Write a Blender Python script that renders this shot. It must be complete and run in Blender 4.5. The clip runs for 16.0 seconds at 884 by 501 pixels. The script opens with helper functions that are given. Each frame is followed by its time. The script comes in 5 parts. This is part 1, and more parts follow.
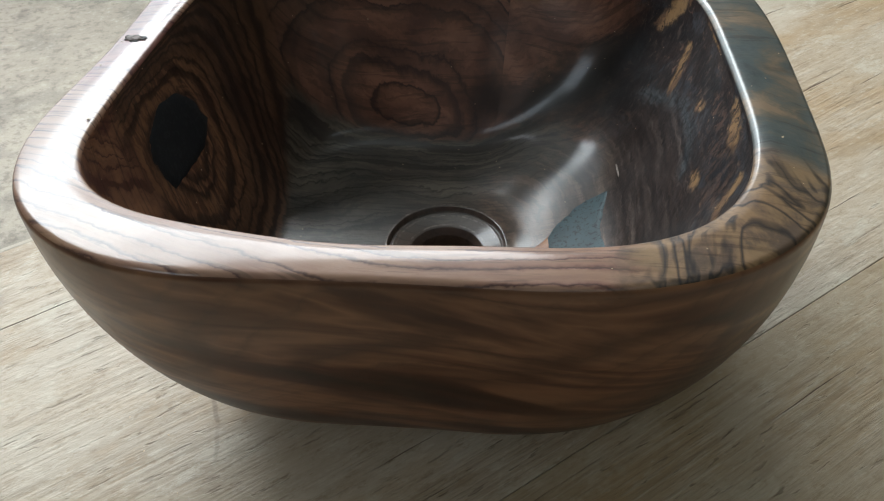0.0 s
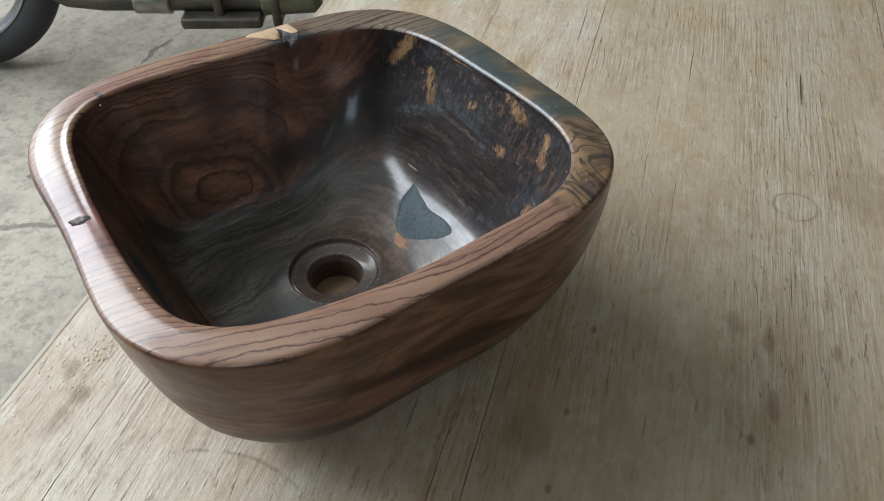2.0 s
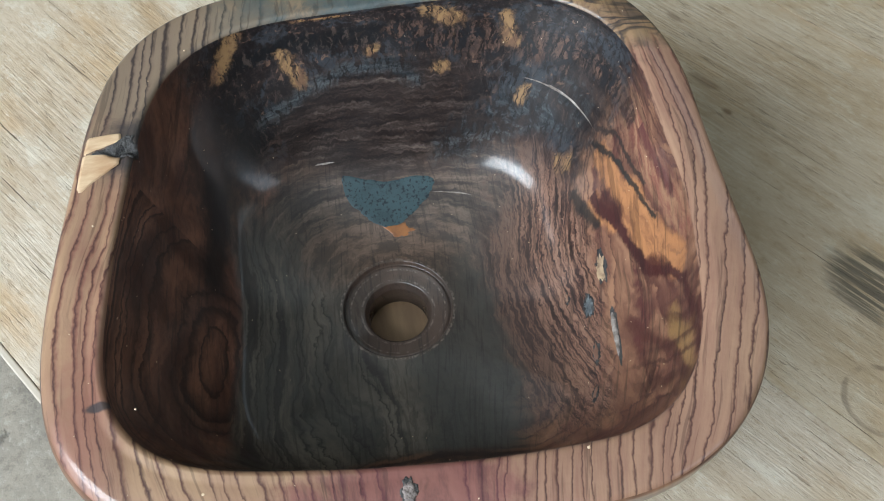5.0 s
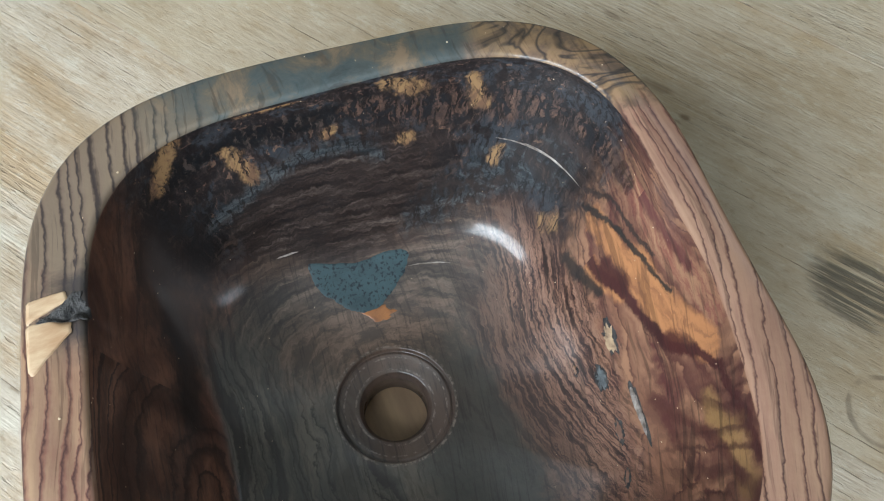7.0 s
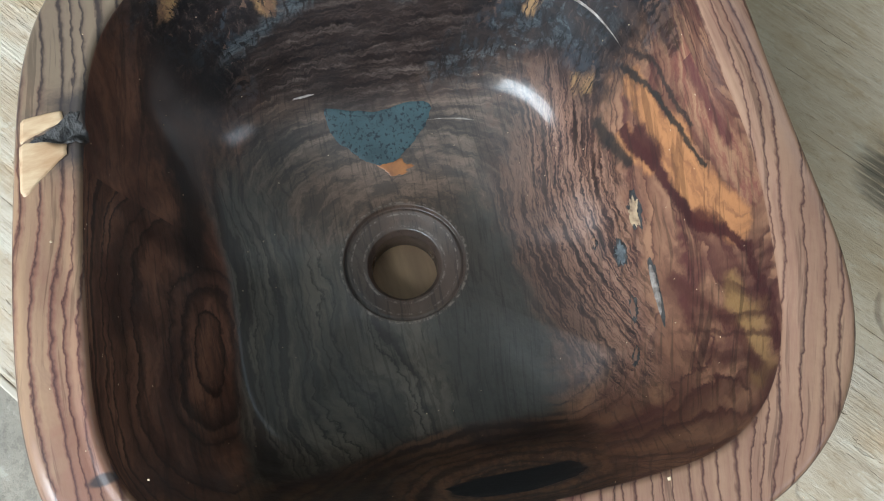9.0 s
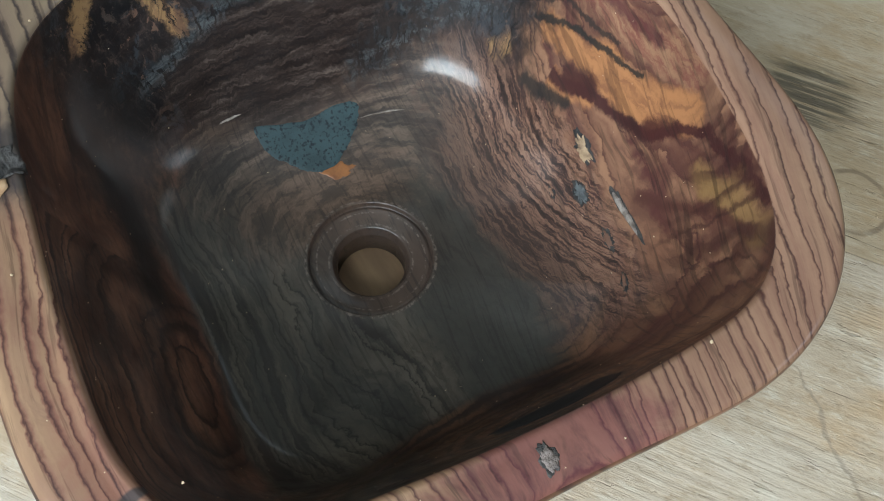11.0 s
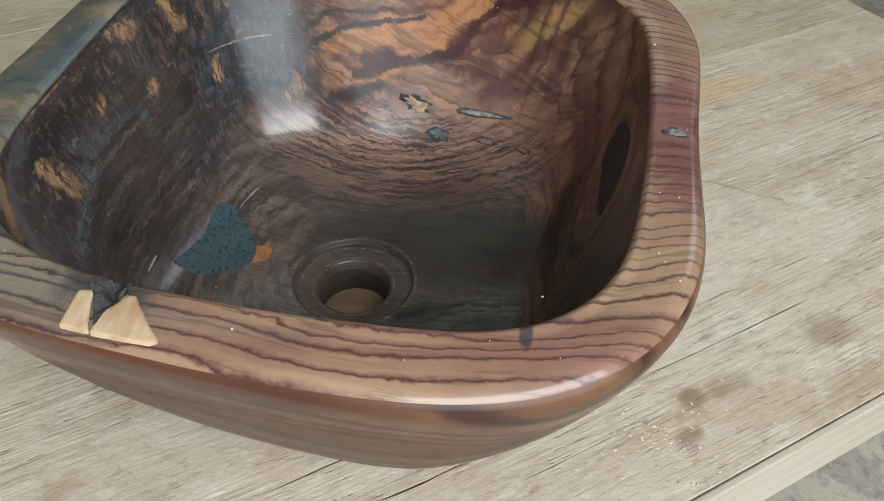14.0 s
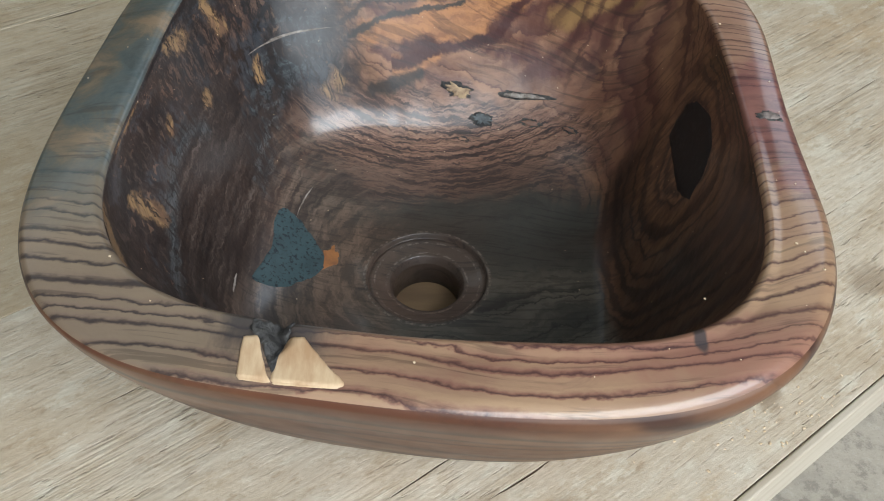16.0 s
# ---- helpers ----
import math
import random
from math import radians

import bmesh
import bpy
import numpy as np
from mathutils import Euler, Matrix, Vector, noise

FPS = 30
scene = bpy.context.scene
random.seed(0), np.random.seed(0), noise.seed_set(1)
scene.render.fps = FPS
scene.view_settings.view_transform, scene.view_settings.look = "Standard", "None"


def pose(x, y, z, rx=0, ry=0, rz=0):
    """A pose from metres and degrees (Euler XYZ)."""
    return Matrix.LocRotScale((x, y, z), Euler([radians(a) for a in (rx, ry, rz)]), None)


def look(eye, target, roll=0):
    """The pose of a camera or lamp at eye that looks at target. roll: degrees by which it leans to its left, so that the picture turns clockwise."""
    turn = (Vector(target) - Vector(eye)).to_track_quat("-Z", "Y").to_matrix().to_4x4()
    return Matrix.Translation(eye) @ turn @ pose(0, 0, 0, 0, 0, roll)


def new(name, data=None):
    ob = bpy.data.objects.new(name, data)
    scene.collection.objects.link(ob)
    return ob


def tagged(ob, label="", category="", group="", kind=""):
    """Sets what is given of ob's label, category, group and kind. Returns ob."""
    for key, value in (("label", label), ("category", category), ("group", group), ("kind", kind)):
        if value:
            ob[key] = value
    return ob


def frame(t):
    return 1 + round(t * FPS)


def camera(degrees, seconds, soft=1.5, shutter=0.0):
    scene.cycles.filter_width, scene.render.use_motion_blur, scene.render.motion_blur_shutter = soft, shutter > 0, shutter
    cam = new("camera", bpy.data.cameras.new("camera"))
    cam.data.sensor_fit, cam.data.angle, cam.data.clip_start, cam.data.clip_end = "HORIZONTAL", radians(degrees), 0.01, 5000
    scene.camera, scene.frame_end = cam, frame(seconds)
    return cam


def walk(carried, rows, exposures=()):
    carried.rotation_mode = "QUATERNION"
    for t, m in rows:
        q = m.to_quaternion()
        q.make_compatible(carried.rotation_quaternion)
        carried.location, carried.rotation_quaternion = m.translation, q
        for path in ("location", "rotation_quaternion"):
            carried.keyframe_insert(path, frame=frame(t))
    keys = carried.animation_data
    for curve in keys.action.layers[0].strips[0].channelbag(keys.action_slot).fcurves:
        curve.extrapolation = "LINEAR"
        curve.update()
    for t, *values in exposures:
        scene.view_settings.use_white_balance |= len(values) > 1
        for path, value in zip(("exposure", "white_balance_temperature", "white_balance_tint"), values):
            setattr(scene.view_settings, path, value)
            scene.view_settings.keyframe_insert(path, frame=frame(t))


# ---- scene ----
cam = camera(56.2, 16.0, 1.1)
PATH = [
    (0, (0.0141, -0.0012, 0.3979), (-0.0256, 1.4806, -0.9448), -1.96),
    (0.5, (-0.0187, -0.0082, 0.4294), (0.0965, 1.3770, -1.0087), -4.70),
    (1, (-0.0668, -0.0121, 0.4496), (0.2624, 1.2834, -1.0381), -4.12),
    (1.5, (-0.1905, -0.0635, 0.5158), (0.4711, 1.1636, -0.9182), -1.54),
    (2, (-0.2461, -0.0401, 0.5372), (0.6813, 1.0697, -0.8442), -0.42),
    (2.5, (-0.3547, 0.0499, 0.5457), (0.7494, 0.9666, -0.8474), 0.61),
    (3, (-0.3630, 0.0826, 0.5525), (0.7510, 0.9028, -0.8919), 1.03),
    (3.2, (-0.3565, 0.0974, 0.5578), (0.7241, 0.8718, -0.9364), 1.23),
    (5.3, (-0.2678, 0.4802, 0.5518), (0.7411, 0.1156, -1.1361), 1.47),
    (5.5, (-0.2607, 0.4969, 0.5473), (0.7178, 0.0663, -1.1430), 2.88),
    (6, (-0.2437, 0.4982, 0.5520), (0.6943, 0.0353, -1.1526), 3.79),
    (6.5, (-0.1948, 0.4816, 0.5566), (0.7023, 0.0402, -1.1756), 3.67),
    (7, (-0.1527, 0.4600, 0.5648), (0.6889, 0.0378, -1.1997), 4.33),
    (7.5, (-0.1410, 0.4460, 0.5617), (0.6256, 0.0756, -1.2480), 4.57),
    (8, (-0.1466, 0.4429, 0.5657), (0.5434, 0.1306, -1.2853), 4.73),
    (8.5, (-0.1482, 0.4443, 0.5502), (0.4851, 0.1660, -1.3264), 5.55),
    (9, (-0.1547, 0.4502, 0.5365), (0.4501, 0.1897, -1.3520), 6.04),
    (9.2, (-0.1614, 0.4526, 0.5337), (0.4357, 0.1920, -1.3572), 6.45),
    (11.3, (-0.1969, 0.5518, 0.4891), (0.5036, -0.1409, -1.2514), 5.09),
    (11.5, (-0.1926, 0.5868, 0.4817), (0.4498, -0.2121, -1.2356), 6.15),
    (12, (-0.2009, 0.6355, 0.4398), (0.3716, -0.3931, -1.1770), 5.81),
    (12.5, (-0.1870, 0.7135, 0.4202), (0.3021, -0.5044, -1.0888), 4.00),
    (13, (-0.1767, 0.7640, 0.4168), (0.2003, -0.6045, -0.9921), 2.76),
    (13.5, (-0.1123, 0.7786, 0.4104), (0.1169, -0.6712, -0.9482), 2.53),
    (14, (-0.0735, 0.7814, 0.4112), (0.0164, -0.6893, -0.9412), 2.06),
    (14.5, (-0.0313, 0.7891, 0.4132), (-0.0561, -0.6764, -0.9477), 2.64),
    (15, (0.0113, 0.7892, 0.4247), (-0.1117, -0.6524, -0.9561), 3.60),
    (15.5, (0.0313, 0.7893, 0.4263), (-0.1212, -0.6215, -0.9831), 3.65),
    (16, (0.0276, 0.7638, 0.4304), (-0.0897, -0.6205, -1.0083), 2.85),
]
walk(cam, [(t, look(eye, target, roll)) for t, eye, target, roll in PATH],
     exposures=[(0.0, -0.40, 6750, 10), (0.5, -0.48, 6700, 10), (1.0, -0.66, 6650, 9), (1.5, -0.66, 6600, 9), (2.0, -0.44, 6550, 11), (2.5, -0.12, 6550, 14), (3.2, -0.12, 6560, 14), (5.5, -0.15, 6350, 9), (7.0, -0.15, 6350, 9), (8.5, -0.30, 6250, 8), (9.0, -0.08, 6250, 8), (9.2, -0.06, 6250, 8),
                (11.5, -0.42, 6500, 7), (12.0, -0.40, 6550, 7), (12.5, -0.32, 6600, 8), (13.0, -0.50, 6600, 9), (14.0, -0.47, 6620, 10), (16.0, -0.44, 6620, 10)])

# ---- light ----
world = bpy.data.worlds.new("world")
scene.world = world
world.use_nodes = True
wt = world.node_tree
sky = wt.nodes.new("ShaderNodeTexSky")
sky.sky_type = "NISHITA"
sky.sun_disc = False
sky.sun_elevation = radians(48)
sky.sun_rotation = radians(20)
sky.dust_density = 3.0
wt.links.new(sky.outputs["Color"], wt.nodes["Background"].inputs["Color"])
wt.nodes["Background"].inputs["Strength"].default_value = 0.12

SLANT = 34.0                      # the bench and the walls are turned by this much
FLOOR = -0.45
ROOM = Matrix.Rotation(radians(SLANT), 4, "Z")


def room(u, v, z=0.0):
    return ROOM @ Vector((u, v, z))


def sun_lamp():
    d = bpy.data.lights.new("sun", "SUN")
    d.energy, d.angle, d.color = 1.2, radians(12), (1.0, 0.96, 0.9)
    o = new("sun", d)
    o.matrix_world = look((0, 0, 6), (-2.0, 1.0, 0))


def doorway_light():
    """Sky light that enters by the wide open front."""
    d = bpy.data.lights.new("doorway_light", "AREA")
    d.shape, d.size, d.size_y, d.energy, d.color = "RECTANGLE", 2.5, 1.15, 146, (0.83, 0.93, 1.0)
    o = new("doorway_light", d)
    o.matrix_world = look(room(0.55, 2.15, 1.58), room(0.50, 0.0, 0.9))


def window_light():
    """Sky light that enters by the small side window."""
    d = bpy.data.lights.new("window_light", "AREA")
    d.shape, d.size, d.size_y, d.energy, d.color = "RECTANGLE", 1.15, 0.85, 12, (0.74, 0.88, 1.0)
    o = new("window_light", d)
    o.matrix_world = look(room(-2.58, -0.2, 1.90), room(0.0, -0.1, 0.5))


def threshold_light():
    """Weaker light from the yard outside, through the lower half of the open front."""
    d = bpy.data.lights.new("threshold_light", "AREA")
    d.shape, d.size, d.size_y, d.energy, d.color = "RECTANGLE", 2.5, 1.0, 22, (0.83, 0.93, 1.0)
    o = new("threshold_light", d)
    o.matrix_world = look(room(0.55, 2.17, 0.48), room(0.50, 0.0, 0.48))


def high_window_light():
    """Sky light through the long gap high in the back wall."""
    d = bpy.data.lights.new("high_window_light", "AREA")
    d.shape, d.size, d.size_y, d.energy, d.color = "RECTANGLE", 3.2, 0.5, 6.5, (0.80, 0.93, 0.96)
    o = new("high_window_light", d)
    o.matrix_world = look(room(-0.3, -1.84, 2.2), room(-0.2, 0.3, 0.9))


sun_lamp()
doorway_light()
threshold_light()
window_light()
high_window_light()


# ---- node helper ----
class Net:
    """A small builder for the node tree of one material."""

    def __init__(self, name):
        self.mat = bpy.data.materials.new(name)
        self.mat.use_nodes = True
        self.tree = self.mat.node_tree
        self.bsdf = self.tree.nodes["Principled BSDF"]
        self.coord = self.tree.nodes.new("ShaderNodeTexCoord").outputs["Object"]

    def put(self, socket, value):
        if isinstance(value, bpy.types.NodeSocket):
            self.tree.links.new(value, socket)
        elif isinstance(value, tuple) and len(value) == 3 and socket.type == "RGBA":
            socket.default_value = (*value, 1.0)
        else:
            socket.default_value = value

    def node(self, kind, *values):
        n = self.tree.nodes.new("ShaderNode" + kind)
        for s, v in zip(n.inputs, values):
            if v is not None:
                self.put(s, v)
        return n

    def math(self, op, a, b=0.0, c=0.0, clamp=False):
        n = self.node("Math", a, b, c)
        n.operation, n.use_clamp = op, clamp
        return n.outputs[0]

    def vec(self, op, a, b):
        n = self.node("VectorMath", a, b)
        n.operation = op
        return n.outputs["Value"] if op in ("LENGTH", "DISTANCE", "DOT_PRODUCT") else n.outputs["Vector"]

    def noise(self, scale, detail=4.0, rough=0.55, at=None, stretch=(1, 1, 1), warp=0.0, colour=False):
        p = self.vec("MULTIPLY", at or self.coord, stretch)
        n = self.tree.nodes.new("ShaderNodeTexNoise")
        self.put(n.inputs["Vector"], p)
        n.inputs["Scale"].default_value, n.inputs["Detail"].default_value = scale, detail
        n.inputs["Roughness"].default_value, n.inputs["Distortion"].default_value = rough, warp
        if not colour:
            return n.outputs["Fac"]
        r = self.node("SeparateColor", n.outputs["Color"]).outputs
        return self.node("CombineXYZ", r[0], r[1], r[2]).outputs[0]

    def voronoi(self, scale, feature="F1", at=None, stretch=(1, 1, 1)):
        n = self.tree.nodes.new("ShaderNodeTexVoronoi")
        n.feature = feature
        self.put(n.inputs["Vector"], self.vec("MULTIPLY", at or self.coord, stretch))
        n.inputs["Scale"].default_value = scale
        return n.outputs["Distance"]

    def step(self, value, lo, hi, smooth=True):
        n = self.node("MapRange", value, lo, hi, 0.0, 1.0)
        n.interpolation_type = "SMOOTHSTEP" if smooth else "LINEAR"
        return n.outputs[0]

    def mix(self, fac, a, b, mode="MIX"):
        n = self.tree.nodes.new("ShaderNodeMix")
        n.data_type, n.blend_type = "RGBA", mode
        self.put(n.inputs[0], fac)
        self.put(n.inputs[6], a)
        self.put(n.inputs[7], b)
        return n.outputs[2]

    def ramp(self, fac, *stops):
        n = self.node("ValToRGB", fac)
        e = n.color_ramp.elements
        while len(e) < len(stops):
            e.new(0.5)
        for k, (p, c) in zip(e, stops):
            k.position, k.color = p, ((c, c, c, 1) if isinstance(c, (int, float)) else (*c, 1))
        return n.outputs["Color"]

    def curve(self, fac, *stops):
        """A ramp of greys, as a plain number."""
        return self.node("RGBToBW", self.ramp(fac, *stops)).outputs[0]

    def blob(self, centre, radii, p=None, lo=1.0, hi=0.6, wobble=None):
        """1 inside an ellipsoid, 0 outside, with an edge that a noise frays."""
        q = self.vec("DIVIDE", self.vec("SUBTRACT", p or self.coord, centre), radii)
        d = self.vec("LENGTH", q, (0, 0, 0))
        if wobble is not None:
            d = self.math("ADD", d, wobble)
        return self.step(d, lo, hi)

    def path(self, p, points):
        """The distance, seen from above, to a broken line."""
        far = 9.0
        for (ax, ay), (bx, by) in zip(points, points[1:]):
            w = self.vec("MULTIPLY", self.vec("SUBTRACT", p, (ax, ay, 0)), (1, 1, 0))
            e = (bx - ax, by - ay, 0)
            k = self.math("DIVIDE", self.vec("DOT_PRODUCT", w, e), e[0] ** 2 + e[1] ** 2, clamp=True)
            near = self.node("CombineXYZ", self.math("MULTIPLY", k, e[0]), self.math("MULTIPLY", k, e[1]), 0.0).outputs[0]
            far = self.math("MINIMUM", self.vec("DISTANCE", w, near), far)
        return far

    def finish(self, colour, rough=0.5, bump=None, strength=0.3, depth=0.001, metal=0.0, coat=0.0, coat_rough=0.1, spec=0.5):
        b = self.bsdf
        self.put(b.inputs["Base Color"], colour)
        self.put(b.inputs["Roughness"], rough)
        self.put(b.inputs["Metallic"], metal)
        self.put(b.inputs["Specular IOR Level"], spec)
        self.put(b.inputs["Coat Weight"], coat)
        b.inputs["Coat Roughness"].default_value = coat_rough
        if bump is not None:
            n = self.tree.nodes.new("ShaderNodeBump")
            n.inputs["Strength"].default_value, n.inputs["Distance"].default_value = strength, depth
            self.put(n.inputs["Height"], bump)
            self.tree.links.new(n.outputs["Normal"], b.inputs["Normal"])
        return self.mat


def jitter(net, fac, amount):
    """A noise centred on zero."""
    return net.math("MULTIPLY", net.math("SUBTRACT", fac, 0.5), amount)


# ---- materials ----
def log_grain(g):
    """Growth rings of one log round a pith that runs lengthwise: what the rim, the outside and the inside share."""
    p = g.coord
    x, y, z = g.node("SeparateXYZ", p).outputs
    sway = g.noise(5.5, 3, 0.5, stretch=(0.6, 1, 1), colour=True)
    p2 = g.vec("ADD", p, g.vec("MULTIPLY", g.vec("SUBTRACT", sway, (0.5, 0.5, 0.5)), (0.0, 0.045, 0.06)))
    s2 = g.node("SeparateXYZ", p2)
    # the rings close towards one end
    close = g.math("MAXIMUM", g.math("SUBTRACT", 0.02, x), 0.0)
    close = g.math("MULTIPLY", g.math("MULTIPLY", close, close), 1.2)
    side = g.math("ADD", s2.outputs[1], g.math("MULTIPLY", x, 0.12))
    way = g.math("DIVIDE", side, g.math("SQRT", g.math("ADD", g.math("MULTIPLY", side, side), 0.0025)))
    dy = g.math("ADD", side, g.math("MULTIPLY", way, close))
    dz = g.math("MULTIPLY", g.math("ADD", g.math("SUBTRACT", s2.outputs[2], 0.044), g.math("MULTIPLY", x, 0.10)), 0.6)
    d0 = g.math("SQRT", g.math("ADD", g.math("MULTIPLY", dy, dy), g.math("MULTIPLY", dz, dz)))
    phi = g.math("ARCTAN2", dz, dy)
    d = g.math("ADD", d0, g.math("ADD", jitter(g, g.noise(42, 4, 0.65, stretch=(0.4, 1, 1)), 0.0055), jitter(g, g.noise(190, 3, 0.6, stretch=(0.7, 1, 1)), 0.0034)))
    uneven = g.noise(1.0, 2, 0.5, at=g.node("CombineXYZ", g.math("MULTIPLY", d, 60.0), 0.0, 0.0).outputs[0])
    ring = g.math("FRACT", g.math("ADD", g.math("MULTIPLY", d, 146.0), jitter(g, uneven, 2.6)))
    line = g.curve(ring, (0.0, 0.45), (0.08, 0.05), (0.40, 0.04), (0.70, 0.28), (0.88, 0.80), (0.92, 1.0), (1.0, 0.45))
    faint = g.step(g.noise(9, 3, 0.5, stretch=(0.5, 1, 1)), 0.3, 0.58)
    line = g.math("MULTIPLY", line, g.math("ADD", 0.50, g.math("MULTIPLY", faint, 0.50)))
    along = g.node("CombineXYZ", g.math("MULTIPLY", x, 0.10), d0, g.math("MULTIPLY", phi, 0.014)).outputs[0]
    fine = g.noise(120, 6, 0.7, at=along)
    blotch = g.noise(11, 4, 0.55, at=p2, stretch=(0.6, 1, 1))
    return dict(x=x, y=y, z=z, p2=p2, d=d, uneven=uneven, line=line, along=along, fine=fine, blotch=blotch)


def hull_wood():
    """Oiled outside: broad smoky bands, darker and fiery on one flank."""
    g = Net("basin_outside")
    w = log_grain(g)
    x, y, z, p2, line, fine = (w[k] for k in ("x", "y", "z", "p2", "line", "fine"))
    sweep = g.noise(7.0, 4, 0.55, at=p2, stretch=(0.45, 1, 1), warp=0.8)
    loops = g.noise(4.6, 2, 0.4, at=p2, stretch=(0.36, 0.9, 1.5), warp=0.5)
    band = g.math("FRACT", g.math("ADD", g.math("MULTIPLY", loops, 15.0), jitter(g, g.noise(30, 4, 0.6), 0.35)))
    band = g.curve(band, (0.0, 0.75), (0.10, 0.10), (0.45, 0.0), (0.68, 0.22), (0.84, 1.0), (0.95, 1.0), (1.0, 0.75))
    hull = g.ramp(sweep, (0.32, (0.040, 0.016, 0.010)), (0.44, (0.092, 0.039, 0.021)), (0.52, (0.165, 0.078, 0.040)), (0.64, (0.100, 0.038, 0.021)))
    front = g.step(y, 0.03, -0.08)
    lean = g.node("CombineXYZ", g.math("MULTIPLY", x, 4.0), g.math("MULTIPLY", y, 4.0), g.math("MULTIPLY", g.math("ADD", z, g.math("MULTIPLY", x, 0.22)), 20.0)).outputs[0]
    wavy = g.noise(1.2, 4, 0.5, at=lean, warp=0.5)
    fire = g.ramp(wavy, (0.36, (0.022, 0.012, 0.010)), (0.44, (0.090, 0.036, 0.022)), (0.50, (0.265, 0.132, 0.075)), (0.55, (0.115, 0.048, 0.029)), (0.61, (0.275, 0.138, 0.078)), (0.68, (0.130, 0.060, 0.038)))
    hull = g.mix(g.math("MULTIPLY", front, 0.85), hull, fire)
    hull = g.mix(g.math("MULTIPLY", band, g.math("SUBTRACT", 0.85, g.math("MULTIPLY", front, 0.45))), hull, (0.030, 0.012, 0.010))
    hull = g.mix(g.math("MULTIPLY", g.step(fine, 0.45, 0.7), 0.28), hull, (0.085, 0.045, 0.030))
    hull = g.mix(g.math("MULTIPLY", line, 0.32), hull, (0.035, 0.018, 0.014))
    foot = g.blob((-0.115, -0.075, 0.012), (0.130, 0.115, 0.062), wobble=jitter(g, sweep, 1.0), lo=1.1, hi=0.5)
    hull = g.mix(g.math("MULTIPLY", foot, 0.85), hull, g.mix(g.step(fine, 0.40, 0.70), (0.345, 0.250, 0.190), (0.255, 0.170, 0.125)))
    smoke = g.blob((0.12, -0.12, 0.10), (0.10, 0.09, 0.08), wobble=jitter(g, sweep, 2.0), lo=1.2, hi=0.4)
    hull = g.mix(g.math("MULTIPLY", smoke, 0.8), hull, (0.030, 0.021, 0.018))
    rough = g.math("ADD", 0.44, jitter(g, g.noise(60, 4), 0.2))
    return g.finish(hull, rough, g.math("ADD", g.math("MULTIPLY", fine, 0.25), g.noise(15, 3)), 0.12, 0.0012, coat=g.math("ADD", 0.14, g.math("MULTIPLY", g.step(z, 0.125, 0.150), 0.46)), coat_rough=0.15, spec=0.25)


